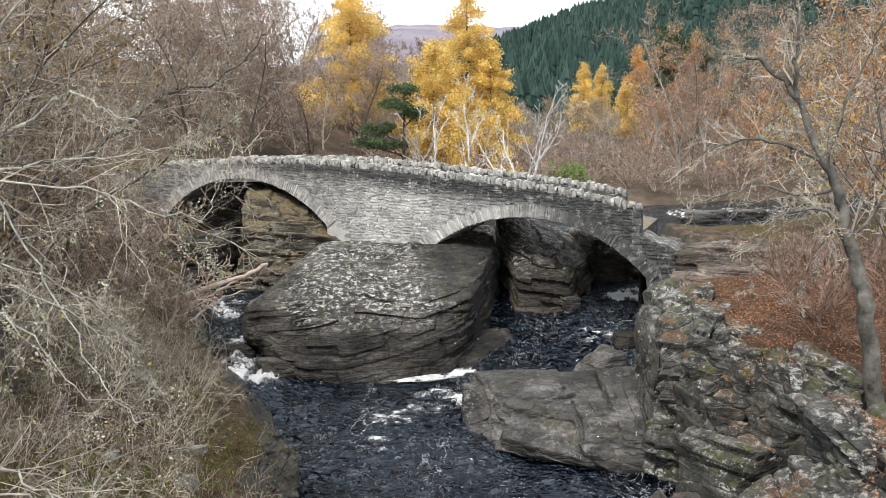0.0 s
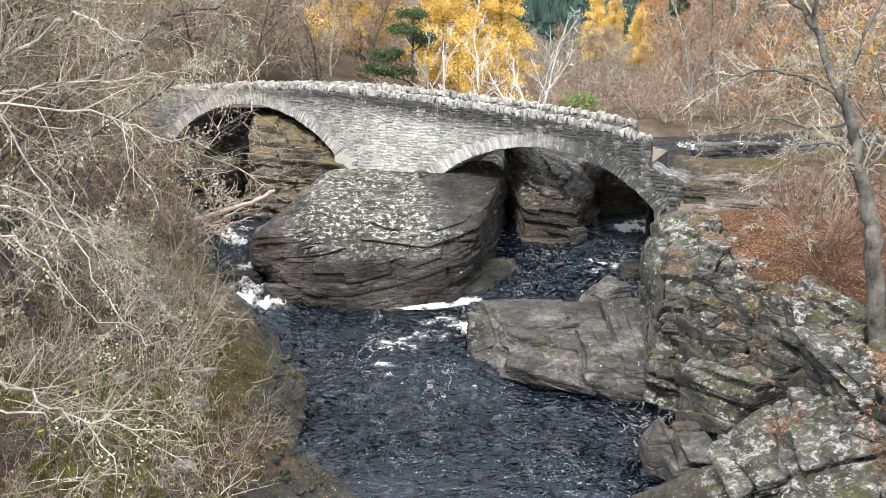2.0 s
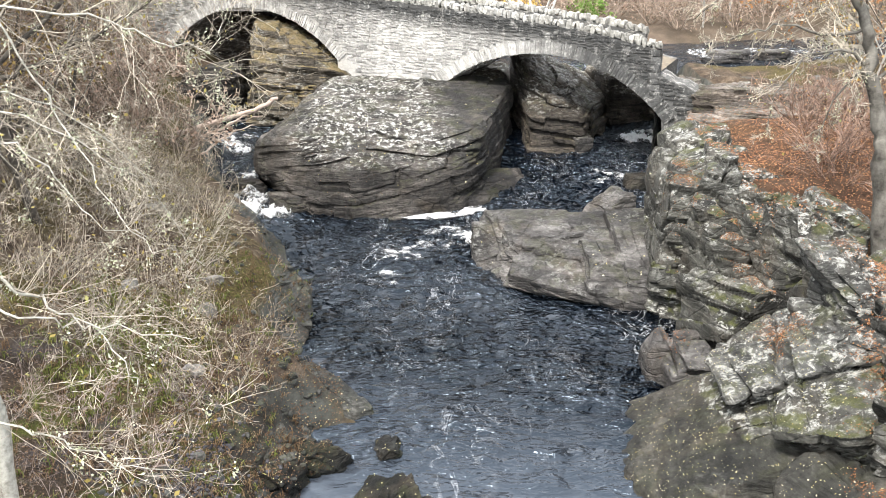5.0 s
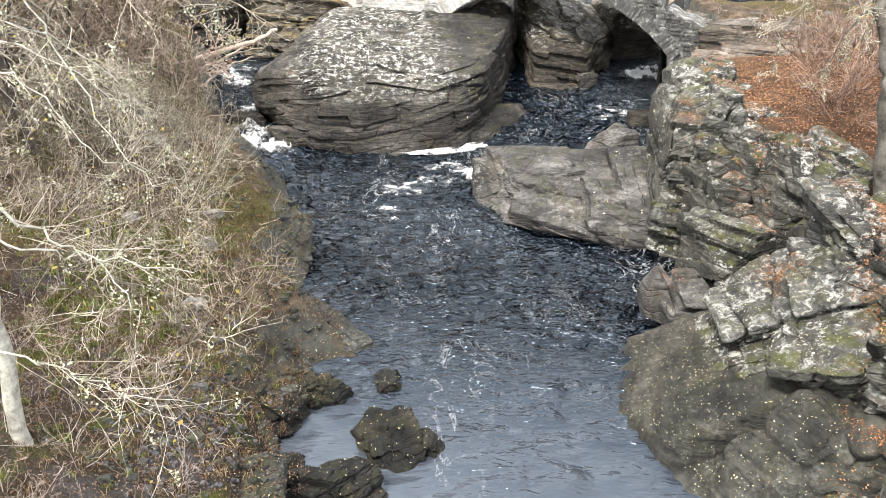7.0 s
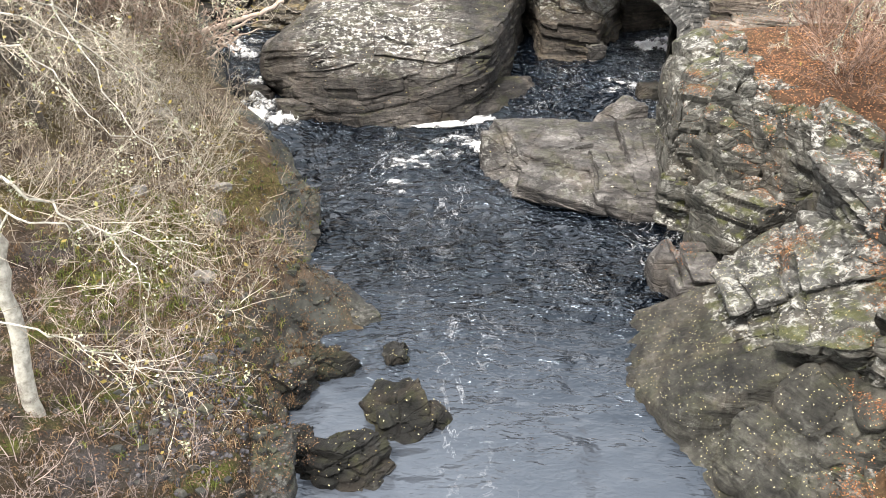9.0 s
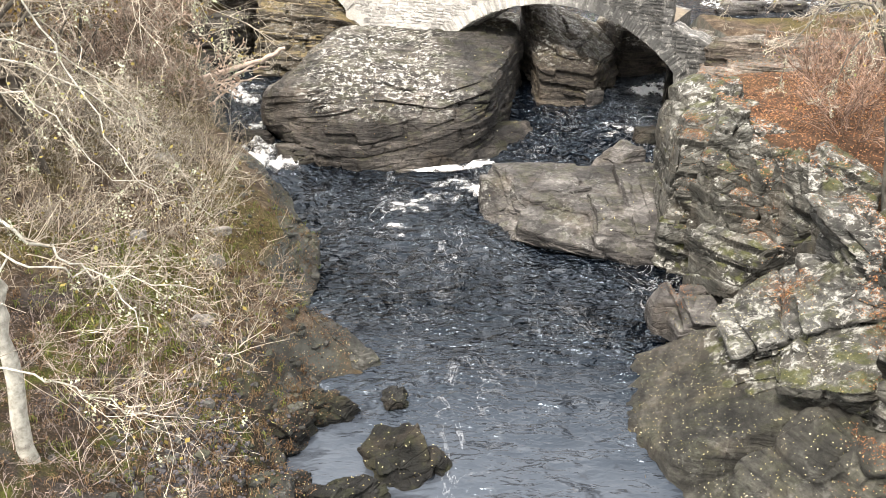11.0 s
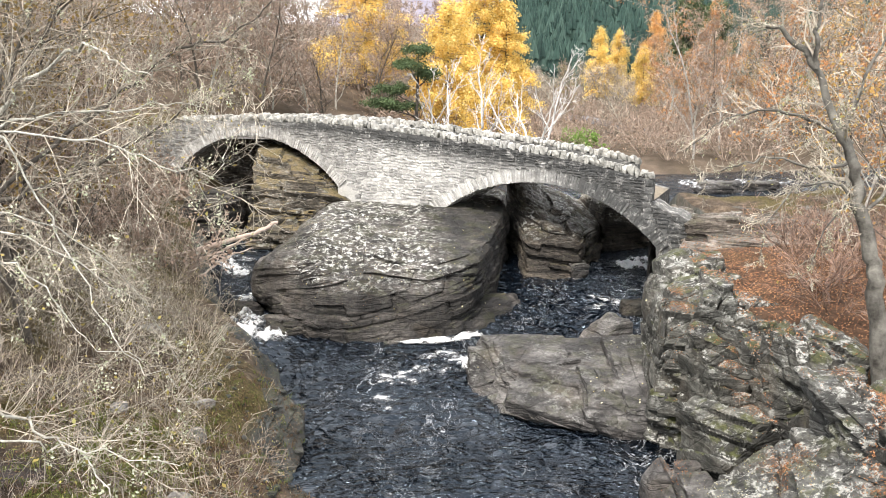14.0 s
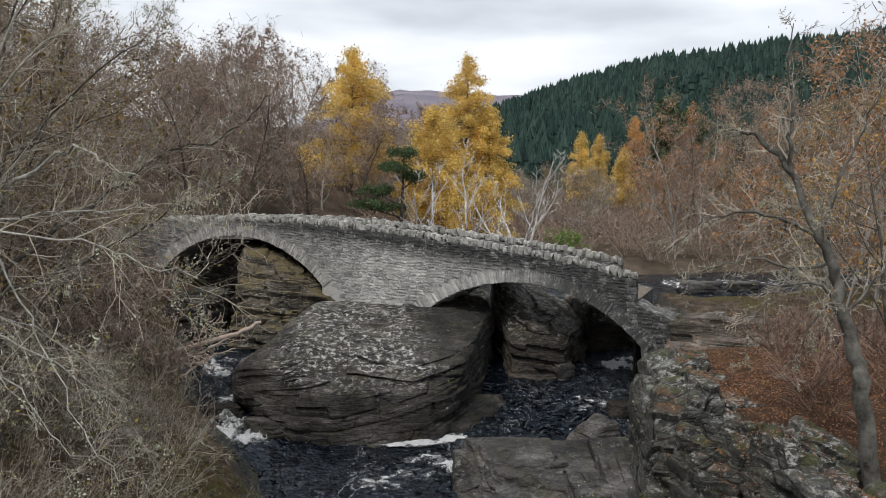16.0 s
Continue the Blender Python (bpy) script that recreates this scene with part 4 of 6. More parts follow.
for k, (x, y) in enumerate([(-4.5, 12.9), (-5.2, 17.0), (-6.4, 15.3), (-4.9, 15.4), (-7.6, 20.5)]):
    rock("bank_stone", "small pale stone lying in dead leaves", PALE_ROCK, (x, y, ground_height(x, y) + 0.05), (0.2 + 0.03 * k, 0.16, 0.11), 40 * k, 70 + k, (), "loose stones on the bank", n=12, boxy=3.0, depth=0.02, crack=0.01)


# ---- the old stone bridge ----
BRIDGE_AT = pose(-0.5, 34.0, 0.0, 0, 0, -24)
DEEP = 4.2


def coping_line(u):
    return float(np.interp(u, [-26, -17, -12, -8, -5.4, -2.9, -0.3, 2.2, 4.5, 6.7, 7.8, 9.1], [4.6, 5.9, 6.45, 6.6, 6.62, 6.52, 6.32, 6.11, 5.88, 5.59, 5.39, 5.14]))


ARCHES = [(4.6, 6.45, 4.5, 4.85), (-9.0, 6.1, 5.67, 4.5)]


def soffit(u):
    """Underside of the masonry at u."""
    for mid, r, crown, half in ARCHES:
        if abs(u - mid) < half:
            return crown - r + math.sqrt(r * r - (u - mid) ** 2)
    if -4.5 <= u <= 0:
        return 1.6
    return 0.2


def masonry_material(name, dark, pale, algae=0.9):
    """Rubble with limey bloom in the middle, black algae under the coping and at the dry end."""
    k = Nodes(name)
    big, mid, fine = k.noise(0.45, 4.0, 0.6), k.noise(3.5, 6.0, 0.7), k.noise(18.0, 5.0, 0.7)
    c = k.ramp(mid, (0.3, dark), (0.68, pale))
    u = k.along((0.9135, -0.4067, 0.0), -14.28)
    bloom = k.math("MULTIPLY", k.ramp(big, (0.35, 0.1), (0.6, 0.85)), k.ramp(k.math("ADD", k.math("MULTIPLY", u, 0.04), 0.5), (0.26, 0.0), (0.36, 1.0), (0.62, 1.0), (0.76, 0.10)))
    c = k.mix(k.math("MULTIPLY", bloom, 0.48), c, (0.74, 0.73, 0.70))
    over = k.math("ADD", k.high(), k.math("MULTIPLY", u, 0.10))
    stain = k.ramp(k.math("MULTIPLY", over, 0.1), (0.505, 0.0), (0.570, 1.0))
    end = k.ramp(k.math("MULTIPLY", u, 0.1), (0.30, 0.0), (0.65, 0.95))
    blot = k.ramp(k.noise(2.4, 7.0, 0.75, None, 0.5), (0.36, 0.0), (0.48, 1.0))
    c = k.mix(k.math("MULTIPLY", k.math("MULTIPLY", k.math("MAXIMUM", stain, end), blot), algae), c, (0.05, 0.052, 0.052))
    spot = k.math("MULTIPLY", k.ramp(k.noise(7.0, 6.0, 0.75), (0.60, 0.0), (0.66, 1.0)), 0.6)
    c = k.mix(spot, c, (0.60, 0.60, 0.56))
    c = k.mix(0.55, c, k.ramp(fine, (0.25, 0.5), (0.75, 1.45)), "MULTIPLY")
    c = k.mix(0.7, c, k.ramp(k.any("object"), (0.0, 0.6), (1.0, 1.35)), "MULTIPLY")
    c = k.mix(0.7, c, k.ramp(k.any(), (0.0, 0.6), (1.0, 1.35)), "MULTIPLY")
    k.bump(k.math("ADD", mid, k.math("MULTIPLY", fine, 0.4)), 0.8, 0.03)
    return k.done(c, 0.9, 0.25)


MORTAR = masonry_material("bridge_mortar", (0.20, 0.19, 0.175), (0.46, 0.45, 0.42))
STONE = masonry_material("rubble_stone", (0.20, 0.195, 0.185), (0.56, 0.55, 0.52))
COPING = masonry_material("coping_stone", (0.20, 0.195, 0.175), (0.60, 0.59, 0.54), 0.25)
# darker copy of the masonry: shade under the arches put into its colour
SOFFIT = masonry_material("shaded_soffit_stone", (0.09, 0.085, 0.08), (0.24, 0.23, 0.21), 0.8)
GRAVEL = plain_material("bridge_track", (0.12, 0.10, 0.075), (0.24, 0.20, 0.15), 4.0)


def lump(rnd, w, d, h, n=2, round_by=0.25, jitter=0.12):
    """A rough stone of that width, depth and height, middle at the origin."""
    v, f = cube_grid(n)
    v = v / ((np.abs(v) ** (2 / round_by)).sum(1) ** (round_by / 2))[:, None]
    out = []
    for p in v:
        out.append(Vector((p[0] * w / 2 * (1 + rnd.uniform(-jitter, jitter)), p[1] * d / 2 * (1 + rnd.uniform(-jitter, jitter)), p[2] * h / 2 * (1 + rnd.uniform(-jitter, jitter)))))
    return out, f


def wing_top(u):
    return 4.0 - 0.35 * (u - 9.1) + 0.06 * math.sin(u * 7)


def build_bridge():
    top = thing("stone_bridge", "old humpbacked rubble-stone bridge with two arches on river rocks", "bridge", BRIDGE_AT)
    us = sorted(set([-26 + 0.2 * i for i in range(176)] + [9.1] + [m + s * (h + e) for m, r, c, h in ARCHES for s in (-1, 1) for e in (-0.001, 0.001) if m + s * (h + e) < 9.1]))
    s, under = Soup(), Soup()
    rows = [(u, soffit(u), coping_line(u) - 1.05) for u in us]
    for (u0, b0, t0), (u1, b1, t1) in zip(rows, rows[1:]):
        s.add([(u0, 0, b0), (u1, 0, b1), (u1, 0, t1), (u0, 0, t0)], [(0, 1, 2, 3)])
        s.add([(u0, DEEP, b0), (u1, DEEP, b1), (u1, DEEP, t1), (u0, DEEP, t0)], [(3, 2, 1, 0)])
        under.add([(u0, 0.01, b0), (u0, DEEP, b0), (u1, DEEP, b1), (u1, 0.01, b1)], [(0, 1, 2, 3)])
        s.add([(u0, 0, t0), (u1, 0, t1), (u1, DEEP, t1), (u0, DEEP, t0)], [(0, 1, 2, 3)])
    s.add([(9.1, 0, 0.2), (9.1, DEEP, 0.2), (9.1, DEEP, rows[-1][2]), (9.1, 0, rows[-1][2])], [(0, 1, 2, 3)])
    part("body", s.welded().mesh("body", MORTAR), top)
    part("underside", under.welded().mesh("underside", SOFFIT), top, "underside with shade put into its colour")
    wing = Soup()
    for u0, u1 in zip(np.arange(9.1, 11.4, 0.25), np.arange(9.35, 11.6, 0.25)):
        a, b, c, d = (max(soffit(u0) if u0 < 9.46 else 0.4, 0.4), max(soffit(u1) if u1 < 9.46 else 0.4, 0.4), wing_top(u0), wing_top(u1))
        wing.add([(u0, 0.02, a), (u1, 0.02, b), (u1, 0.02, d), (u0, 0.02, c), (u0, 1.4, c), (u1, 1.4, d)], [(0, 1, 2, 3), (3, 2, 5, 4)])
    part("wing_wall", wing.welded().mesh("wing_wall", MORTAR), top, "low rubble wing wall running into the bank")
    dk = Soup()
    for (u0, _, t0), (u1, _, t1) in zip(rows, rows[1:]):
        dk.add([(u0, 0.45, t0 + 0.01), (u1, 0.45, t1 + 0.01), (u1, DEEP - 0.45, t1 + 0.01), (u0, DEEP - 0.45, t0 + 0.01)], [(0, 1, 2, 3)])
    part("track", dk.welded().mesh("track", GRAVEL), top, "earth and gravel track")
    for name, w0 in (("parapet", 0.0), ("parapet", DEEP - 0.45)):
        p = Soup()
        stretch = [r for r in rows if w0 == 0.0 or r[0] < 8.0]
        for (u0, _, t0), (u1, _, t1) in zip(stretch, stretch[1:]):
            a, b = t0 + 0.80 - (0.12 if w0 else 0.0), t1 + 0.80 - (0.12 if w0 else 0.0)
            p.add([(u0, w0, t0), (u1, w0, t1), (u1, w0, b), (u0, w0, a), (u0, w0 + 0.45, t0), (u1, w0 + 0.45, t1), (u1, w0 + 0.45, b), (u0, w0 + 0.45, a)],
                  [(0, 1, 2, 3), (7, 6, 5, 4), (3, 2, 6, 7)])
        u, _, t = stretch[-1]
        p.add([(u, w0, t), (u, w0 + 0.45, t), (u, w0 + 0.45, t + 0.68), (u, w0, t + 0.68)], [(0, 1, 2, 3)])
        part(name, p.welded().mesh(name, MORTAR), top)
    return top


def in_ring(u, z, grow):
    for mid, r, crown, half in ARCHES:
        if math.hypot(u - mid, z - (crown - r)) < r + grow and z > crown - r - 0.5:
            return True
    return False


bridge = build_bridge()


def build_ring_stones():
    rnd = random.Random(5)
    for (mid, r, crown, half), where in zip(ARCHES, ("larger arch", "smaller arch")):
        g = math.asin(half / r)
        ring = part("arch_ring", None, bridge, "ring of thin upright voussoirs round the " + where)
        a = -g
        while a < g:
            w = rnd.uniform(0.07, 0.125)
            step = w / r
            h = rnd.uniform(0.38, 0.60)
            vs, fs = lump(rnd, w * 0.90, 0.32 + rnd.uniform(0, 0.04), h, 1, 0.05, 0.14)
            me = mesh_from("voussoir", vs, fs, STONE)
            c = a + step / 2
            part("voussoir", me, ring, m=Matrix.Translation((mid + (r + h / 2) * math.sin(c), 0.14, crown - r + (r + h / 2) * math.cos(c))) @ Matrix.Rotation(c, 4, "Y"))
            a += step
        # the vault's underside, course by course
        s = Soup()
        b = -g
        while b < g:
            step = rnd.uniform(0.14, 0.24) / r
            w0 = 0.3
            while w0 < DEEP - 0.1:
                ln = rnd.uniform(0.35, 0.75)
                w1 = min(w0 + ln, DEEP)
                k = rnd.uniform(0.0, 0.05)
                q = []
                for rr in (r - 0.02 - k, r + 0.05):
                    for aa in (b + 0.012 / r, b + step - 0.012 / r):
                        for ww in (w0 + 0.012, w1 - 0.012):
                            q.append((mid + rr * math.sin(aa), ww, crown - r + rr * math.cos(aa)))
                s.add(q, [(0, 2, 3, 1), (0, 1, 5, 4), (2, 6, 7, 3), (0, 4, 6, 2), (1, 3, 7, 5)])
                w0 = w1
            b += step
        tagged(part("vault", s.mesh("vault", SOFFIT), bridge), "vault stones with shade put into their colour", kind="stuff")


build_ring_stones()


def build_coping():
    rnd = random.Random(9)
    kinds = []
    for _ in range(14):
        vs, fs = lump(rnd, rnd.uniform(0.12, 0.22), rnd.uniform(0.36, 0.50), rnd.uniform(0.22, 0.40), 2, 0.34, 0.22)
        kinds.append(mesh_from("coping_stone", vs, fs, COPING))
    for w in (0.22, DEEP - 0.22):
        row = part("coping", None, bridge, "row of rough upright coping stones, white with lichen")
        u = -13.5
        while u < (9.0 if w < 1 else 7.9):
            z = coping_line(u) - 0.13 - (0.12 if w > 1 else 0.0) + rnd.uniform(-0.05, 0.04)
            part("coping_stone", rnd.choice(kinds), row, m=pose(u, w + rnd.uniform(-0.03, 0.03), z, rnd.uniform(-10, 10), rnd.uniform(-22, 22), rnd.uniform(-14, 14)))
            u += rnd.uniform(0.14, 0.20)


build_coping()


def build_facing():
    """Rubble of the downstream face: separate stones in the middle stretch, the rest joined."""
    rnd = random.Random(12)
    rest, single = Soup(), 0
    face = part("facing", None, bridge, "grey rubble facing with wide mortar joints")
    z = 0.6
    while z < 6.5:
        h = rnd.uniform(0.075, 0.17)
        u = -15 + rnd.uniform(0, 0.3)
        while u < 11.2:
            w = h * rnd.uniform(0.9, 3.6)
            cu, cz = u + w / 2, z + h / 2 + 0.14 * noise.noise(Vector((u * 0.8, z, 0)))
            u += w
            if cz + h / 2 > coping_line(cu) - 0.22 or in_ring(cu, cz, 0.54) or (cz < soffit(cu) and cu < 9.5) or (cu + w / 2 > 9.1 and cz + h / 2 > wing_top(cu)):
                continue
            vs, fs = lump(rnd, w * 0.95, 0.16 + rnd.uniform(0, 0.06), h * rnd.uniform(0.74, 0.97), 2, 0.22, 0.13)
            at = Matrix.Translation((cu, 0.066 + rnd.uniform(-0.008, 0.012), cz)) @ Matrix.Rotation(rnd.uniform(-0.12, 0.12), 4, "Y")
            if single < 300 and -2.6 < cu < 0.4 and cz > 2.4:
                part("stone", mesh_from("stone", vs, fs, STONE), face, m=at)
                single += 1
            else:
                rest.add([at @ q for q in vs], fs)
        z += h
    tagged(part("rubble", rest.mesh("rubble", STONE), bridge), "grey rubble stones of the face", kind="stuff")
    # quoins of the dry end
    z = 3.0
    while z < 4.9:
        h = rnd.uniform(0.16, 0.30)
        vs, fs = lump(rnd, rnd.uniform(0.3, 0.5), 0.42, h * 0.94, 2, 0.15, 0.06)
        part("quoin", mesh_from("quoin", vs, fs, STONE), face, m=Matrix.Translation((8.95, 0.16, z + h / 2)))
        z += h


build_facing()


# ---- white water ----
def foam(label, pts, width, seed, high=0.05, drop=0.0, thick=0.5):
    """A broken white streak along a line on the water."""
    rnd = random.Random(seed)
    n, m = max(int(sum(math.dist(a, b) for a, b in zip(pts, pts[1:])) / 0.07), 8), max(int(max(width) / 0.06), 5)
    cum = [0.0]
    for a, b in zip(pts, pts[1:]):
        cum.append(cum[-1] + math.dist(a, b))
    verts, grid, faces, froth = [], {}, [], []
    for i in range(n + 1):
        s = cum[-1] * i / n
        x, y = np.interp(s, cum, [p[0] for p in pts]), np.interp(s, cum, [p[1] for p in pts])
        x2, y2 = np.interp(s + 0.05, cum, [p[0] for p in pts]), np.interp(s + 0.05, cum, [p[1] for p in pts])
        x1, y1 = np.interp(s - 0.05, cum, [p[0] for p in pts]), np.interp(s - 0.05, cum, [p[1] for p in pts])
        ln = math.hypot(x2 - x1, y2 - y1)
        nx, ny = -(y2 - y1) / ln, (x2 - x1) / ln
        w = np.interp(s, np.linspace(0, cum[-1], len(width)), width)
        for j in range(m + 1):
            q = 2 * j / m - 1
            px, py = x + nx * q * w / 2, y + ny * q * w / 2
            v = Vector((px * 1.6, py * 1.6, seed))
            hole = 1.3 * fbm(v, 4) + 0.8 * fbm(v * 3.0, 3) - 1.1 * (abs(q) ** 1.7) + thick - 0.7 * (abs(2 * i / n - 1) ** 4)
            z = float(water_level(py)) + drop + 0.03 + high * (0.6 + fbm(v * 2.2, 3)) * max(0.0, min(hole, 1.0))
            verts.append((px, py, z))
            grid[i, j] = hole > -0.25
            froth.append(hole)
    for i in range(n):
        for j in range(m):
            if grid[i, j] and grid[i + 1, j] and grid[i, j + 1] and grid[i + 1, j + 1]:
                k = i * (m + 1) + j
                faces.append((k, k + 1, k + m + 2, k + m + 1))
    me = mesh_from("foam", verts, faces, FOAM, True)
    me.attributes.new("froth", "FLOAT", "POINT").data.foreach_set("value", froth)
    return thing("foam", label, "foam", kind="stuff", me=me)


foam("white foam gathered under the big boulder", [(-1.5, 25.75), (-0.2, 25.95), (1.4, 26.5)], [0.5, 0.95, 0.6], 2, 0.03, 0.0, 1.5)
foam("white water pouring from the side stream", [(-8.0, 27.3), (-7.2, 26.9), (-6.2, 26.0), (-5.0, 25.3)], [1.4, 2.6, 2.2, 1.0], 3, 0.25, 0.0, 1.0)
foam("white rapids of the side stream", [(-8.8, 34.0), (-8.4, 32.6), (-8.0, 31.2)], [1.7, 1.8, 1.0], 4, 0.18, 0.0, 0.8)
foam("foam trails of the side stream", [(-8.3, 30.0), (-7.3, 29.2), (-6.4, 28.9)], [0.9, 1.1, 0.7], 5, 0.10)
foam("breaking waves in the main current", [(1.9, 25.0), (1.1, 24.2), (0.1, 23.5)], [1.0, 1.9, 1.6], 6, 0.10, 0.0, 0.75)
foam("breaking waves in the main current", [(0.5, 23.7), (-0.5, 23.1), (-1.4, 22.6), (-2.4, 22.0)], [1.0, 1.9, 1.7, 1.0], 13, 0.05, 0.0, 0.45)
foam("foam trails in the current", [(0.6, 25.2), (-0.4, 24.4), (-1.2, 23.9)], [0.7, 1.4, 1.0], 7, 0.05, 0.0, 0.30)
foam("foam trails in the current", [(-2.0, 21.4), (-1.2, 20.8), (-1.6, 19.9)], [0.6, 1.1, 0.7], 14, 0.03, 0.0, 0.12)
foam("white water by the abutment", [(7.0, 33.0), (8.3, 33.5), (9.3, 34.0)], [0.9, 1.8, 1.3], 9, 0.16, 0.0, 1.1)
foam("foam trails under the arch", [(3.4, 31.4), (5.2, 30.4), (6.8, 29.6)], [0.7, 1.2, 0.8], 10, 0.03, 0.0, 0.22)
foam("foam trails under the arch", [(5.0, 28.6), (6.0, 29.0), (6.9, 30.4)], [0.7, 1.2, 0.8], 15, 0.03, 0.0, 0.15)
foam("white upstream fall", [(13.6, 43.9), (14.2, 45.0), (14.2, 46.6)], [1.2, 2.4, 2.0], 11, 0.14, 0.30, 0.7)
foam("white upstream rapids", [(15.8, 46.2), (17.8, 47.0), (19.6, 46.8), (21.0, 46.2)], [1.0, 2.2, 2.0, 0.8], 12, 0.10, 0.20, 0.5)


# ---- fallen leaves ----
from mathutils import bvhtree

bpy.context.view_layer.update()


def support_tree():
    """The ground and all rocks, to lay leaves on."""
    verts, faces = [], []
    for ob in bpy.data.objects:
        if ob.type == "MESH" and (ob.name.startswith("ground") or "rock" in ob.name or "slab" in ob.name or "block" in ob.name):
            n, me = len(ob.data.vertices), ob.data
            co = np.empty(n * 3)
            me.vertices.foreach_get("co", co)
            m = np.array(ob.matrix_world)
            co = co.reshape(n, 3) @ m[:3, :3].T + m[:3, 3]
            idx = np.empty(len(me.loops), int)
            me.loops.foreach_get("vertex_index", idx)
            faces.extend((idx.reshape(-1, 4) + len(verts)).tolist())
            verts.extend(co.tolist())
    return bvhtree.BVHTree.FromPolygons(verts, faces)


SUPPORT = support_tree()


def drop(x, y):
    """What lies under a place, from above: the point and its normal, or nothing over water."""
    place, normal, _, _ = SUPPORT.ray_cast(Vector((x, y, 12)), Vector((0, 0, -1)))
    if place is None or place.z < float(water_level(y)) + 0.02:
        return None, None
    return place, normal if normal.z > 0 else -normal


def scatter(name, label, material, count, place_fn, size, seed, steep=0.45):
    rnd = random.Random(seed)
    s = Soup()
    for _ in range(count):
        x, y = place_fn(rnd)
        p, nrm = drop(x, y)
        if p is None or nrm.z < steep:
            continue
        g = rnd.uniform(0, 6.28)
        t = Vector((math.cos(g), math.sin(g), 0))
        a = (t - nrm * t.dot(nrm)).normalized()
        b = nrm.cross(a)
        a, b = a + nrm * rnd.uniform(-0.5, 0.5), b + nrm * rnd.uniform(-0.5, 0.5)
        k, q = size * rnd.uniform(0.6, 1.4), p + nrm * 0.018
        i = len(s.v)
        s.v.extend((q - a * k * 0.5, q + b * k * 0.3, q + a * k * 0.5, q - b * k * 0.3))
        s.f.append((i, i + 1, i + 2, i + 3))
    return thing(name, label, "leaves", kind="stuff", me=s.mesh(name, material))


LEAF_ORANGE = leaf_material("orange_fallen_leaves", (0.10, 0.042, 0.024), (0.25, 0.115, 0.058), (0.41, 0.225, 0.11), glow=0.1)
LEAF_PALE = leaf_material("pale_fallen_leaves", (0.32, 0.26, 0.10), (0.50, 0.46, 0.26), (0.60, 0.57, 0.42), glow=0.1)
LEAF_DULL = leaf_material("dull_brown_fallen_leaves", (0.045, 0.028, 0.018), (0.12, 0.072, 0.045), (0.22, 0.15, 0.095), glow=0.1)
CLEFTS = [(7.7, 13.4), (7.1, 11.9), (6.0, 20.2), (5.9, 19.2), (7.0, 16.9), (6.3, 13.7), (6.9, 10.6), (6.2, 9.6), (5.6, 8.3), (7.3, 14.6), (6.6, 17.6), (5.0, 16.5), (8.6, 14.8), (7.6, 12.8)]
scatter("leaf_litter", "deep rust-orange beech leaves under the trees", LEAF_ORANGE, 22000, lambda r: (r.uniform(7.0, 14), r.triangular(15.0, 29, 21)), 0.050, 3, 0.75)
scatter("leaf_litter", "orange leaves caught in the clefts of the cliff", LEAF_ORANGE, 11000, lambda r: (lambda c: (r.gauss(c[0], 0.17), r.gauss(c[1], 0.40)))(r.choice(CLEFTS)), 0.031, 4, 0.30)
scatter("leaf_litter", "small yellow leaves dotted over the slab and rocks", LEAF_PALE, 2300, lambda r: (r.uniform(3.0, 6.5), r.uniform(8.0, 15.5)), 0.026, 5)
scatter("leaf_litter", "small pale leaves dotted over the ledge and boulder", LEAF_PALE, 300, lambda r: (r.uniform(-6.0, 6.0), r.uniform(19.0, 32)), 0.06, 6)
scatter("leaf_litter", "dull brown leaves over the west bank", LEAF_DULL, 30000, lambda r: (-2.0 - abs(r.gauss(0, 3.6)), r.triangular(6, 28, 10)), 0.034, 7)
scatter("leaf_litter", "pale flecks of birch leaves on the west bank", LEAF_PALE, 1400, lambda r: (-2.0 - abs(r.gauss(0, 3.4)), r.triangular(8, 28, 14)), 0.030, 8)



def strewn_stones(label, count, place_fn, lo, hi, material, seed):
    """Loose stones lying on whatever is below."""
    rnd = random.Random(seed)
    s = Soup()
    for _ in range(count):
        p, nrm = drop(*place_fn(rnd))
        if p is None or nrm.z < 0.5:
            continue
        w = rnd.uniform(lo, hi) * rnd.uniform(0.5, 1.0)
        v, f = lump(rnd, w, w * rnd.uniform(0.6, 1.0), w * rnd.uniform(0.35, 0.7), 2, 0.4, 0.2)
        turn = Matrix.Rotation(rnd.uniform(0, 6.28), 4, "Z") @ Matrix.Rotation(rnd.uniform(-0.4, 0.4), 4, "X")
        s.add([p + turn @ q + Vector((0, 0, 0.12 * w)) for q in v], f)
    thing("loose_stones", label, "stones", kind="stuff", me=s.mesh("loose_stones", material))


SCREE = plain_material("violet_grey_scree", (0.016, 0.016, 0.018), (0.105, 0.102, 0.112), 6.0, 0.85, 0.5, per="Random Per Island")
strewn_stones("violet-grey scree at the foot of the near bank", 1300, lambda r: (r.gauss(-3.6, 0.55), r.gauss(10.0, 1.1)), 0.03, 0.10, SCREE, 61)
strewn_stones("small broken stones along the near shore", 500, lambda r: (-2.2 - abs(r.gauss(0, 1.3)), r.uniform(7, 24)), 0.06, 0.24, SHORE_ROCK, 62)


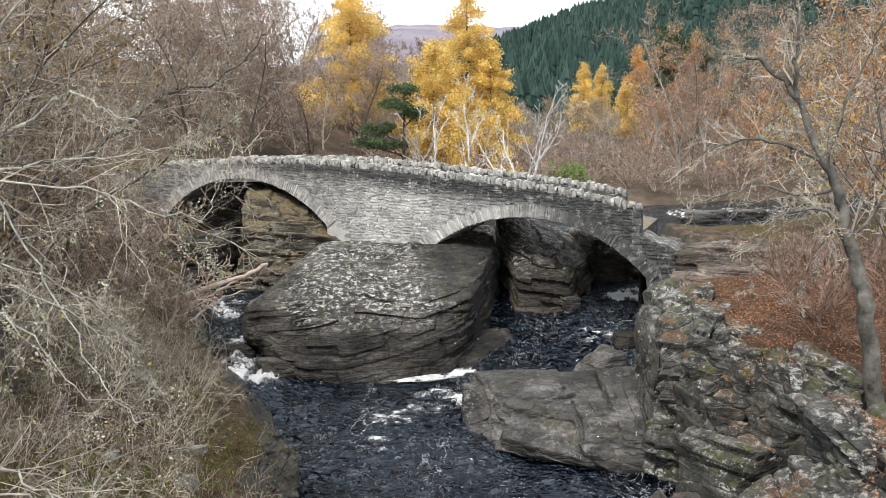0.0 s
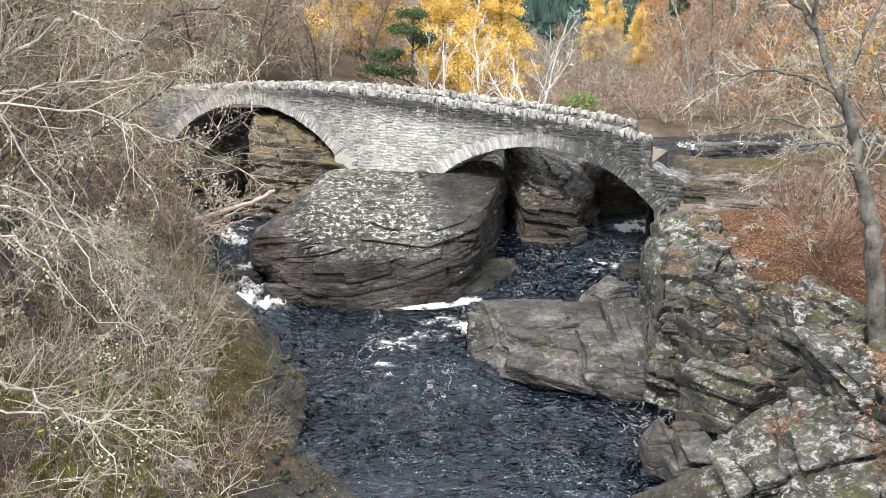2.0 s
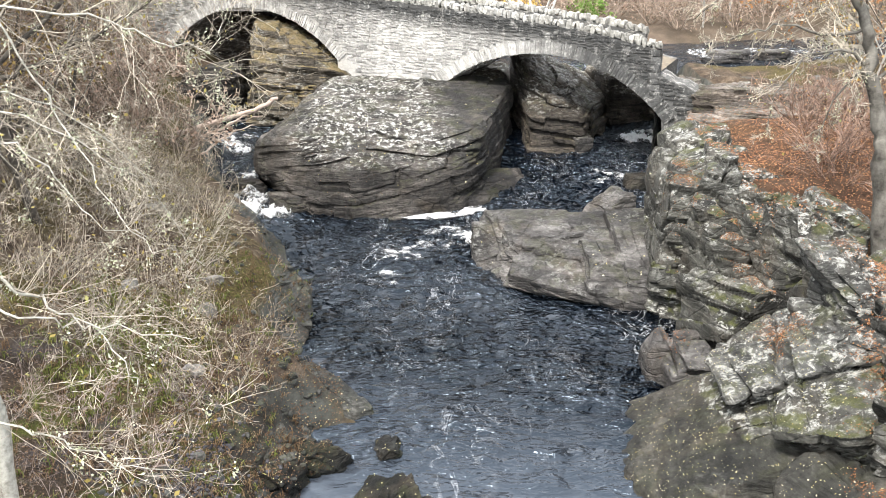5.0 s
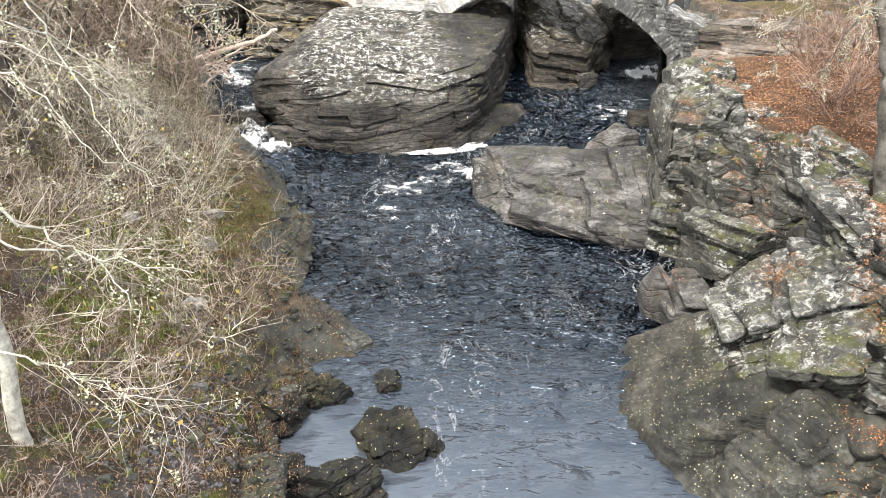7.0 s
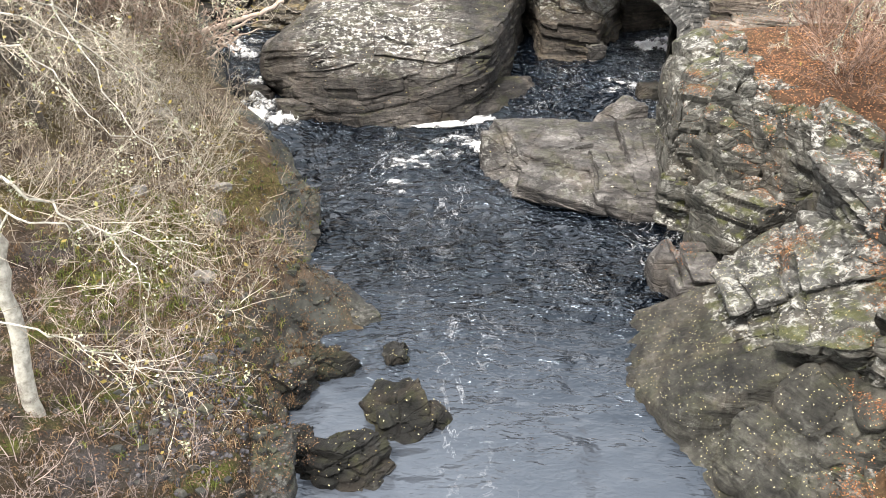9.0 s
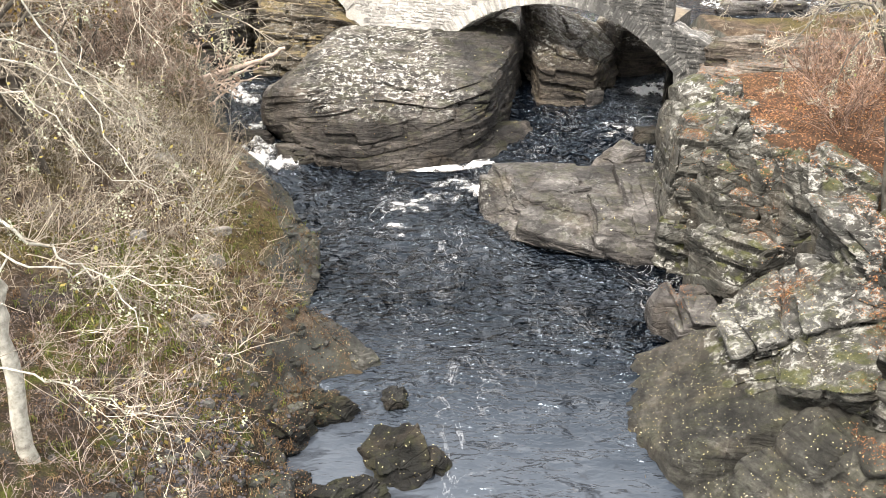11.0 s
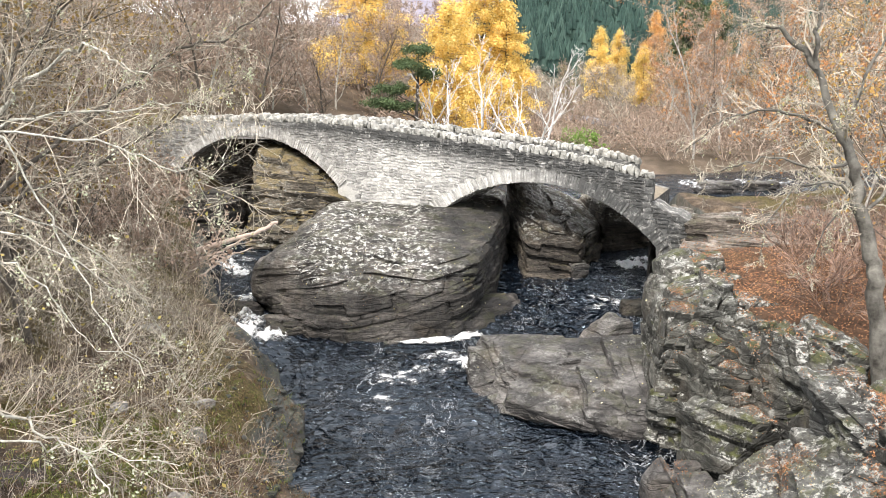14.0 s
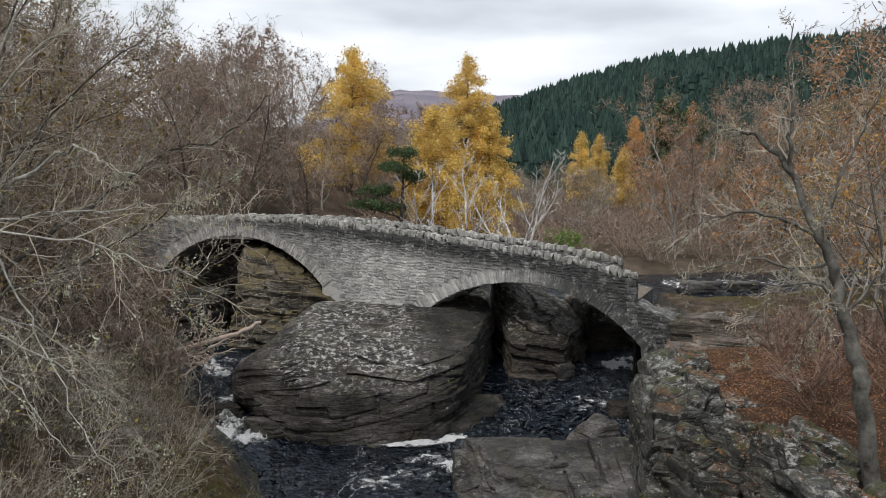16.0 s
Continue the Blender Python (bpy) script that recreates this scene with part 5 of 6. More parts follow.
def grass(label, count, place_fn, high, material, seed):
    rnd = random.Random(seed)
    s = Soup()
    for _ in range(count):
        p, nrm = drop(*place_fn(rnd))
        if p is None:
            continue
        for _ in range(9):
            a, h = rnd.uniform(0, 6.28), high * rnd.uniform(0.4, 1.1)
            d, q = Vector((math.cos(a), math.sin(a), 0)), p + Vector((rnd.gauss(0, 0.04), rnd.gauss(0, 0.04), -0.01))
            s.ribbon([q, q + d * 0.25 * h + Vector((0, 0, 0.7 * h)), q + d * 0.8 * h + Vector((0, 0, 0.75 * h))], [0.006, 0.005, 0.001], rnd)
    thing("grass", label, "grass", kind="stuff", me=s.mesh("grass", material))


GRASS_GREEN = leaf_material("moss_green_grass", (0.06, 0.085, 0.018), (0.13, 0.16, 0.035), (0.24, 0.24, 0.08), glow=0.25)
GRASS_DEAD = leaf_material("dead_bracken", (0.07, 0.042, 0.024), (0.16, 0.10, 0.055), (0.27, 0.20, 0.12), glow=0.2)
grass("tufts of moss-green grass on the west bank", 520, lambda r: (r.gauss(-5.6, 0.8), r.gauss(13.0, 1.5)), 0.20, GRASS_GREEN, 63)
grass("tufts of moss-green grass on the west bank", 300, lambda r: (-3.0 - abs(r.gauss(0, 2.5)), r.uniform(8, 20)), 0.14, GRASS_GREEN, 64)
grass("dead bracken and grass among the twigs", 1000, lambda r: (-2.6 - abs(r.gauss(0, 2.8)), r.triangular(6, 24, 10)), 0.17, GRASS_DEAD, 65)

scatter("leaf_litter", "pale leaves stuck to the mossy rocks in the shallows", LEAF_PALE, 900, lambda r: (r.uniform(-3.6, 0.0), r.uniform(9.0, 14.2)), 0.028, 9, 0.2)

# ---- trees and shrubs ----
Z = Vector((0, 0, 1))


def bend(d, rnd, by):
    return (d + Vector((rnd.gauss(0, by), rnd.gauss(0, by), rnd.gauss(0, by)))).normalized()


def aside(d, rnd, lo, hi):
    """A direction at an angle to d, in degrees."""
    s = d.cross(Vector((rnd.gauss(0, 1), rnd.gauss(0, 1), rnd.gauss(0, 1)))).normalized()
    g = radians(rnd.uniform(lo, hi))
    return (d * math.cos(g) + s * math.sin(g)).normalized()


class Growth:
    """Grows wood, twigs and leaf places from a first shoot."""

    def __init__(self, seed, kids, ratio, segs, lift, wobble, spread=(30, 65), wood_levels=2, thin=0.55, least=0.006, fine=False):
        self.r = random.Random(seed)
        self.kids, self.ratio, self.segs, self.lift, self.wobble, self.spread = kids, ratio, segs, lift, wobble, spread
        self.wood_levels, self.thin, self.least, self.fine = wood_levels, thin, least, fine
        self.wood, self.twig, self.tips, self.limbs = Soup(), Soup(), [], []

    def line(self, pts, radii, level):
        if level >= len(self.kids) or (level >= self.wood_levels and self.fine):
            self.twig.ribbon(pts, radii, self.r)
        else:
            (self.wood if level < self.wood_levels else self.twig).tube(pts, radii, 7 if level == 0 else (4 if level < self.wood_levels else 3))
        if level >= len(self.kids):
            self.tips.extend(pts[1:])

    def sprout(self, pts, radii, length, level, first=0.25):
        if level >= len(self.kids):
            return
        n = self.kids[level]
        for k in range(n):
            f = first + (1 - first) * (k + self.r.random()) / n
            i = min(int(f * (len(pts) - 1)), len(pts) - 2)
            g = f * (len(pts) - 1) - i
            p, d = pts[i].lerp(pts[i + 1], g), (pts[i + 1] - pts[i]).normalized()
            rr = max((radii[i] * (1 - g) + radii[i + 1] * g) * self.thin, self.least)
            ln = length * self.ratio[level] * self.r.uniform(0.55, 1.25) * (1.15 - 0.6 * f)
            self.shoot(p, aside(d, self.r, *self.spread), ln, rr, level + 1)

    def shoot(self, p, d, length, radius, level=0, first=0.25):
        n = self.segs[min(level, len(self.segs) - 1)]
        pts, radii = [p], [radius]
        for i in range(n):
            d = bend(d + Z * self.lift[min(level, len(self.lift) - 1)], self.r, self.wobble)
            p = p + d * (length / n)
            pts.append(p)
            radii.append(max(radius * (1 - 0.8 * (i + 1) / n), self.least * 0.7))
        self.line(pts, radii, level)
        self.sprout(pts, radii, length, level, first)

    def limb(self, pts, r0, r1, level=1, first=0.1):
        """A limb that follows a given bend, with small kinks."""
        pts = [Vector(p) for p in pts]
        fine = []
        for i in range(len(pts) - 1):
            a, b, c, d = pts[max(i - 1, 0)], pts[i], pts[i + 1], pts[min(i + 2, len(pts) - 1)]
            for k in range(4):
                t = k / 4
                q = 0.5 * ((2 * b) + (c - a) * t + (2 * a - 5 * b + 4 * c - d) * t * t + (3 * b - a - 3 * c + d) * t ** 3)
                fine.append(q + Vector((self.r.gauss(0, 1), self.r.gauss(0, 1), self.r.gauss(0, 1))) * 0.028)
        fine.append(pts[-1])
        n = len(fine)
        radii = [r0 + (r1 - r0) * i / (n - 1) for i in range(n)]
        if level:
            bough = Soup()
            bough.tube(fine, radii, 6, True)
            self.limbs.append(bough)
        else:
            self.line(fine, radii, level)
        length = sum((b - a).length for a, b in zip(fine, fine[1:]))
        self.sprout(fine, radii, length, level, first)


def leafage(tips, count, size, seed, scatter_by=0.12):
    rnd = random.Random(seed)
    s = Soup()
    for _ in range(count):
        p = rnd.choice(tips)
        s.leaf(p + Vector((rnd.gauss(0, scatter_by), rnd.gauss(0, scatter_by), rnd.gauss(0, scatter_by))), size * rnd.uniform(0.6, 1.4), rnd)
    return s


def tree_thing(name, label, growth, bark, twigs, leaf=None, leaf_count=0, leaf_size=0.06, leaf_label="", seed=1, category="tree", group="", lichen=0):
    top = thing(name, label, category, group=group)
    part("trunk", growth.wood.mesh("trunk", bark, True), top)
    for bough in growth.limbs:
        part("limb", bough.mesh("limb", bark, True), top)
    tagged(part("branchwork", growth.twig.mesh("branchwork", twigs), top), kind="stuff")
    if leaf_count:
        part("crown", leafage(growth.tips, leaf_count, leaf_size, seed).mesh("crown", leaf), top, leaf_label)
    return top


BARK_WHITE = plain_material("white_birch_bark", (0.40, 0.38, 0.36), (0.78, 0.76, 0.73), 2.5, 0.75, 0.3)
LEAF_GOLD = leaf_material("gold_brown_leaves", (0.36, 0.20, 0.07), (0.52, 0.32, 0.10), (0.60, 0.42, 0.16), glow=0.3)
LEAF_OLIVE = leaf_material("olive_brown_leaves", (0.11, 0.075, 0.032), (0.23, 0.165, 0.060), (0.33, 0.22, 0.085), glow=0.25)
LICHEN = leaf_material("beard_lichen", (0.30, 0.33, 0.20), (0.46, 0.49, 0.34), (0.56, 0.58, 0.46), glow=0.15)


def tufts(growth, count, seed, parent):
    """Clumps of beard lichen on the branches."""
    rnd = random.Random(seed)
    s = Soup()
    for _ in range(count):
        p = Vector(rnd.choice(growth.tips if rnd.random() < 0.6 else rnd.choice(growth.limbs).v))
        for _ in range(rnd.randint(5, 16)):
            s.leaf(p + Vector((rnd.gauss(0, 0.03), rnd.gauss(0, 0.03), rnd.gauss(-0.02, 0.05))), rnd.uniform(0.02, 0.042), rnd)
    part("lichen", s.mesh("lichen", LICHEN), parent, "tufts of pale green beard lichen")


# the overhanging alders of the west bank
def west_alder():
    g = Growth(21, (0, 34, 7, 4), (0, 0.24, 0.42, 0.5), (6, 5, 5, 4), (0.0, 0.03, 0.02, 0.0), 0.17, (25, 70), 1, 0.5, 0.0035)
    g.limb([(-7.6, 11.2, ground_height(-7.6, 11.2) - 0.2), (-7.3, 11.0, 4.5), (-6.9, 10.8, 6.4), (-6.2, 10.6, 7.7), (-5.87, 10.42, 8.02)], 0.17, 0.08, 0)
    g.limb([(-5.87, 10.42, 8.02), (-5.42, 10.47, 8.51), (-4.92, 10.39, 8.89), (-4.3, 10.13, 9.12), (-3.82, 9.89, 8.92), (-3.4, 9.72, 8.82)], 0.034, 0.0074)
    g.limb([(-6.2, 10.6, 7.9), (-5.12, 10.39, 8.28), (-4.25, 10.34, 8.36), (-3.43, 10.23, 8.46), (-2.87, 9.98, 8.49)], 0.025, 0.0037)
    g.limb([(-7.0, 10.9, 6.2), (-6.0, 9.4, 8.2), (-4.8, 8.74, 8.25), (-3.78, 9.0, 8.11), (-3.32, 9.05, 7.94), (-2.62, 9.15, 7.77), (-2.39, 9.26, 8.11)], 0.021, 0.0037)
    g.limb([(-2.99, 9.15, 7.81), (-2.77, 9.2, 7.66), (-2.59, 9.21, 7.4), (-2.39, 9.2, 7.07)], 0.007, 0.0025)
    g.limb([(-6.2, 10.6, 7.9), (-5.6, 10.2, 9.2), (-4.8, 10.0, 10.2), (-4.0, 9.9, 10.7)], 0.028, 0.0050)
    g.limb([(-6.2, 10.6, 7.9), (-5.9, 10.8, 9.6), (-5.2, 11.0, 11.2), (-4.6, 11.2, 12.2)], 0.028, 0.0050)
    g.limb([(-6.9, 10.8, 6.4), (-6.4, 10.2, 6.9), (-5.3, 9.8, 6.9), (-4.4, 9.6, 6.6), (-3.7, 9.5, 6.2)], 0.022, 0.0037)
    top = tree_thing("alder_tree", "overhanging alder with bare, lichen-bearded grey branches", g, BARK_GREY, TWIG_GREY, LEAF_OCHRE, 260, 0.045, "sparse yellow-green leaves", 5)
    tufts(g, 150, 6, top)


def west_alder_far():
    g = Growth(22, (0, 34, 7, 4), (0, 0.26, 0.42, 0.5), (6, 5, 5, 4), (0.0, 0.04, 0.03, 0.0), 0.17, (25, 70), 1, 0.5, 0.0045)
    g.limb([(-8.2, 13.2, ground_height(-8.2, 13.2) - 0.2), (-7.9, 13.0, 5.0), (-7.2, 12.5, 6.4), (-6.74, 12.08, 6.85)], 0.15, 0.085, 0)
    g.limb([(-6.74, 12.08, 6.85), (-6.07, 12.47, 7.08), (-5.34, 12.63, 7.44), (-4.77, 12.67, 7.74), (-4.23, 12.68, 8.03)], 0.043, 0.0198)
    g.limb([(-4.23, 12.68, 8.03), (-3.6, 12.8, 8.5), (-3.0, 13.0, 8.8)], 0.018, 0.0053)
    g.limb([(-6.9, 12.3, 6.8), (-6.0, 13.4, 7.9), (-5.21, 14.06, 8.6), (-4.54, 14.3, 9.16), (-3.81, 14.5, 9.34), (-3.24, 14.63, 9.77), (-2.84, 14.68, 10.2)], 0.040, 0.0079)
    g.limb([(-6.9, 12.3, 6.8), (-6.5, 12.8, 9.0), (-6.0, 13.3, 11.0), (-5.2, 13.6, 12.6)], 0.040, 0.0066)
    g.limb([(-7.2, 12.5, 6.4), (-7.0, 13.4, 9.0), (-6.9, 14.0, 11.6), (-6.4, 14.4, 13.2)], 0.040, 0.0066)
    g.limb([(-7.4, 12.6, 6.0), (-6.2, 12.0, 6.2), (-5.2, 11.8, 5.9), (-4.4, 11.7, 5.4)], 0.023, 0.0040)
    g.limb([(-6.6, 12.9, 8.6), (-5.6, 13.0, 10.0), (-4.6, 13.2, 10.8), (-4.2, 13.4, 11.4)], 0.020, 0.0040)
    top = tree_thing("alder_tree", "spreading alder with dark boughs over the bank", g, BARK_DARK, TWIG_GREY, LEAF_OCHRE, 600, 0.045, "sparse yellow-green leaves", 7)
    tufts(g, 160, 8, top)


def west_sapling():
    g = Growth(23, (0, 20, 5, 3), (0, 0.28, 0.42, 0.5), (6, 5, 5, 4), (0.0, -0.01, -0.02, 0.0), 0.16, (25, 70), 1, 0.45, 0.0022)
    g.limb([(-5.35, 8.35, ground_height(-5.35, 8.35) - 0.15), (-5.3, 8.35, 3.7), (-5.22, 8.35, 4.6), (-5.2, 8.3, 5.2), (-5.2, 8.15, 6.2), (-5.3, 7.9, 7.6)], 0.11, 0.05, 0)
    g.limb([(-5.15, 8.2, 6.2), (-4.6, 7.0, 6.6), (-3.76, 6.36, 6.21), (-3.41, 6.36, 6.03), (-3.08, 6.31, 5.84), (-2.79, 6.21, 5.63), (-2.59, 6.01, 5.33)], 0.020, 0.0033)
    g.limb([(-5.05, 8.45, 5.4), (-4.2, 6.6, 6.1), (-3.42, 5.99, 6.05), (-3.0, 6.14, 5.92), (-2.51, 6.19, 5.81), (-2.09, 6.2, 5.76)], 0.014, 0.0028)
    g.limb([(-5.1, 8.45, 4.9), (-4.2, 5.8, 5.5), (-3.2, 5.27, 5.48), (-2.91, 5.32, 5.31), (-2.56, 5.28, 5.18), (-2.01, 5.3, 5.07)], 0.012, 0.0022)
    g.limb([(-5.3, 7.9, 7.6), (-4.35, 7.84, 8.29), (-3.98, 7.96, 7.63), (-3.64, 7.89, 7.09), (-3.33, 7.73, 6.43), (-2.9, 7.63, 5.99), (-2.4, 7.62, 5.82)], 0.014, 0.0022)
    g.limb([(-5.2, 8.0, 7.0), (-4.23, 7.28, 7.24), (-3.7, 7.37, 6.94), (-3.31, 7.29, 6.47), (-2.81, 7.3, 6.24)], 0.012, 0.0022)
    g.limb([(-5.3, 7.9, 7.4), (-4.6, 8.6, 7.4), (-4.0, 9.2, 6.8), (-3.5, 9.6, 5.9), (-3.2, 9.8, 5.0)], 0.012, 0.0022)
    top = tree_thing("birch_sapling", "pale leaning birch with long drooping bare branches", g, BARK_GREY, TWIG_GREY, LEAF_OCHRE, 250, 0.045, "last yellow leaves", 9)
    tufts(g, 110, 10, top)


def east_alder():
    g = Growth(24, (8, 20, 8, 4), (0.20, 0.28, 0.40, 0.5), (6, 5, 5, 3), (0.0, 0.0, -0.02, -0.02), 0.17, (25, 70), 1, 0.5, 0.0065)
    g.limb([(9.0, 15.75, ground_height(9.0, 15.75) - 0.2), (8.8, 16.0, 4.6), (8.65, 16.17, 5.32), (8.46, 16.44, 6.21), (8.43, 16.67, 6.88), (8.13, 16.9, 7.67), (7.86, 17.18, 8.48), (7.51, 17.45, 9.3)], 0.19, 0.06, 0, 0.45)
    g.limb([(7.51, 17.45, 9.3), (7.02, 17.64, 9.75), (6.7, 17.76, 9.9), (6.2, 17.8, 10.0)], 0.07, 0.012)
    g.limb([(7.63, 17.29, 9.0), (7.57, 17.3, 9.64), (7.6, 17.36, 10.32), (7.45, 17.34, 11.22), (7.5, 17.3, 12.1)], 0.06, 0.012)
    g.limb([(8.33, 16.79, 7.56), (7.44, 17.04, 8.0), (6.66, 17.15, 8.2), (5.87, 17.22, 7.95), (5.06, 17.22, 7.3)], 0.045, 0.008)
    g.limb([(8.43, 16.71, 7.22), (7.68, 16.83, 7.04), (6.76, 16.91, 7.22), (6.04, 16.85, 7.06), (5.37, 16.94, 6.82)], 0.040, 0.007)
    g.limb([(8.39, 16.51, 6.43), (7.84, 16.39, 6.8), (7.14, 16.36, 6.7), (6.68, 16.25, 6.15), (6.32, 16.08, 5.14)], 0.040, 0.006)
    g.limb([(8.39, 16.51, 6.33), (7.9, 16.0, 6.4), (7.5, 15.8, 5.9), (7.2, 15.7, 5.0)], 0.034, 0.006)
    g.limb([(8.5, 16.4, 6.1), (9.3, 16.6, 7.0), (9.9, 16.7, 7.6), (10.6, 16.8, 8.4)], 0.045, 0.008)
    g.limb([(8.13, 16.9, 7.67), (8.6, 17.2, 8.9), (9.2, 17.4, 10.0), (9.6, 17.5, 11.0)], 0.05, 0.008)
    top = tree_thing("alder_tree", "leaning bare alder with a grey lichened trunk in leaf litter", g, BARK_MOTTLED, TWIG_GREY, LEAF_OCHRE, 350, 0.06, "sparse ochre leaves", 11)
    tufts(g, 230, 12, top)


west_alder(), west_alder_far(), west_sapling(), east_alder()


def shrub(seed, high, stems, label, twigs, leaf, leaf_count, leaf_size=0.04, thick=0.0042):
    g = Growth(seed, (6, 4), (0.45, 0.5), (4, 4, 3), (0.02, 0.0, -0.02), 0.20, (20, 60), 0, 0.6, thick, True)
    for _ in range(stems):
        a = g.r.uniform(0, 6.28)
        d = Vector((math.cos(a), math.sin(a), g.r.uniform(0.3, 1.6))).normalized()
        g.shoot(Vector((0.22 * math.cos(a), 0.22 * math.sin(a), -0.05)), d, high * g.r.uniform(0.6, 1.15), thick * 2.2, 0, 0.15)
    top = thing("bare_shrub", label, "shrub", group="shrubs of the banks")
    part("branchwork", g.twig.mesh("branchwork", twigs), top)
    if leaf_count:
        part("foliage", leafage(g.tips, leaf_count, leaf_size, seed, 0.05).mesh("foliage", leaf), top)
    return top


def spread(kinds, places, seed, lo=0.8, hi=1.25, sink=0.05):
    """Stand copies of kinds at the places; the first of each kind is the one that was built."""
    rnd = random.Random(seed)
    fresh = list(kinds)
    for k, (x, y) in enumerate(places):
        m = pose(x, y, ground_height(x, y) - sink, rnd.uniform(-5, 5), rnd.uniform(-5, 5), rnd.uniform(0, 360)) @ Matrix.Scale(rnd.uniform(lo, hi), 4)
        src = kinds[k % len(kinds)]
        if src in fresh:
            fresh.remove(src)
            src.matrix_basis = m
        else:
            copy_thing(src, m).scale = m.to_scale()


def scattered(seed, count, test, x0, x1, y0, y1, apart):
    rnd = random.Random(seed)
    out = []
    for _ in range(count * 60):
        if len(out) >= count:
            break
        x, y = rnd.uniform(x0, x1), rnd.uniform(y0, y1)
        if test(x, y) and all((x - a) ** 2 + (y - b) ** 2 > apart * apart for a, b in out):
            out.append((x, y))
    return out


def dry(x, y, least=0.5):
    return float(shore_distance(np.array([x], float), np.array([y], float))[0]) > least


def off_bridge(x, y):
    q = BRIDGE_AT.inverted() @ Vector((x, y, 0))
    return not (-20 < q.x < 10.5 and -0.8 < q.y < DEEP + 0.8)


west_shrubs = [shrub(31 + k, 1.1, 12, "low bare shrub of fine brown twigs on the leafy bank", TWIG_DULL if k % 3 else TWIG_GREY, LEAF_OCHRE if k % 2 else LEAF_PALE, 75, 0.033) for k in range(4)]
near_shrubs = [shrub(135, 1.0, 12, "low bare shrub of dark purple-brown twigs on the near bank", TWIG_DUSK, LEAF_DULL, 40, 0.03)]
spread(near_shrubs, scattered(140, 60, lambda x, y: dry(x, y, 1.2) and x < 0, -9, -2.6, 5.5, 13.0, 0.5), 141, 0.45, 1.0)
spread(west_shrubs, scattered(40, 104, lambda x, y: dry(x, y, 1.1 + 0.9 * (14.5 < y < 26)) and x < 0, -11, -2.8, 12.2, 30, 0.74), 41, 0.7, 1.3)
east_shrubs = [shrub(36 + k, 1.7, 18, "tangled bare shrub over rust-coloured leaf litter", TWIG_RUST, LEAF_RUST, 40, 0.05, 0.007) for k in range(2)]
spread(east_shrubs, scattered(43, 26, lambda x, y: x > 0.40 * y + 0.6 and dry(x, y, 2.6), 9.0, 16, 18.6, 30, 0.9), 42, 0.7, 1.15)
valley_shrubs = [shrub(38 + k, 2.6, 12, "tangle of brown brushwood on the far bank", TWIG_BROWN, LEAF_BROWN, 300, 0.12, 0.016) for k in range(2)]
spread(valley_shrubs, scattered(44, 46, lambda x, y: dry(x, y, 0.8) and off_bridge(x, y) and x > -0.10 * y, -6, 36, 49, 74, 2.0)
       + scattered(49, 40, lambda x, y: dry(x, y, 0.8) and off_bridge(x, y) and 0.08 * y < x < 0.40 * y, 4, 32, 52, 82, 1.7)
       + scattered(47, 34, lambda x, y: dry(x, y, 0.8) and off_bridge(x, y) and x < -0.08 * y, -32, -4, 43, 76, 2.0) + scattered(48, 26, lambda x, y: dry(x, y, 0.8) and off_bridge(x, y) and x < -0.30 * y, -18, -8.5, 24, 42, 1.2), 46, 0.6, 1.15)


def bare_tree(seed, high, label, bark, twigs, leaf, leaf_count, leaf_label, slender=1.0, leaf_size=0.10, rich=False):
    g = Growth(seed, (17, 7, 6) if rich else (13, 6, 4), (0.46, 0.45, 0.5), (8, 5, 3, 2) if rich else (6, 4, 2, 2), (0.10, 0.10, 0.04, 0.02), 0.14, (28, 66), 2, 0.45, 0.010, True)
    g.shoot(Vector((0, 0, -0.3)), Vector((0, 0, 1)), high, 0.010 * high * slender, 0, 0.08)
    for _ in range(1400 if rich else 900):
        p, d = g.r.choice(g.tips), Vector((g.r.gauss(0, 1), g.r.gauss(0, 1), g.r.gauss(0.5, 1))).normalized()
        q = p + Vector((g.r.gauss(0, 0.25), g.r.gauss(0, 0.25), g.r.gauss(0, 0.25)))
        g.twig.ribbon([q, q + d * g.r.uniform(0.2, 0.55)], [0.009, 0.005] if rich else [0.013, 0.008], g.r)
    return tree_thing("bare_tree", label, g, bark, twigs, leaf, leaf_count, leaf_size, leaf_label, seed, "tree", "woodland trees")


W = "leafless woodland tree with a haze of brown twigs"
near_trees = [bare_tree(51, 7.5, W, BARK_DARK, TWIG_BROWN, LEAF_BROWN, 2000, "a few brown leaves", rich=True, leaf_size=0.07), bare_tree(52, 7.5, W, BARK_GREY, TWIG_GREY, LEAF_OLIVE, 2600, "thin olive and brown leaves", rich=True, leaf_size=0.07),
              bare_tree(53, 8.0, W, BARK_DARK, TWIG_BROWN, LEAF_OLIVE, 2200, "a few yellow leaves", rich=True, leaf_size=0.07)]
spread(near_trees, [(-10.6, 13.2), (-12.4, 14.6), (-9.8, 15.6), (-11.6, 17.6), (-13.0, 20.5), (-10.4, 19.8), (-12.0, 23.4), (-14.6, 23.0), (-15.8, 27.0), (-13.4, 29.5)]
       + scattered(55, 24, lambda x, y: dry(x, y, 1.2) and off_bridge(x, y) and x < -0.375 * y, -26, -8, 22, 41, 1.9), 57, 0.85, 1.2, 0.1)
tall_trees = [bare_tree(151, 10.5, "tall leafy-twigged tree crowding the west bank", BARK_DARK, TWIG_DULL, LEAF_OLIVE, 5200, "olive and brown leaves", rich=True, leaf_size=0.075)]
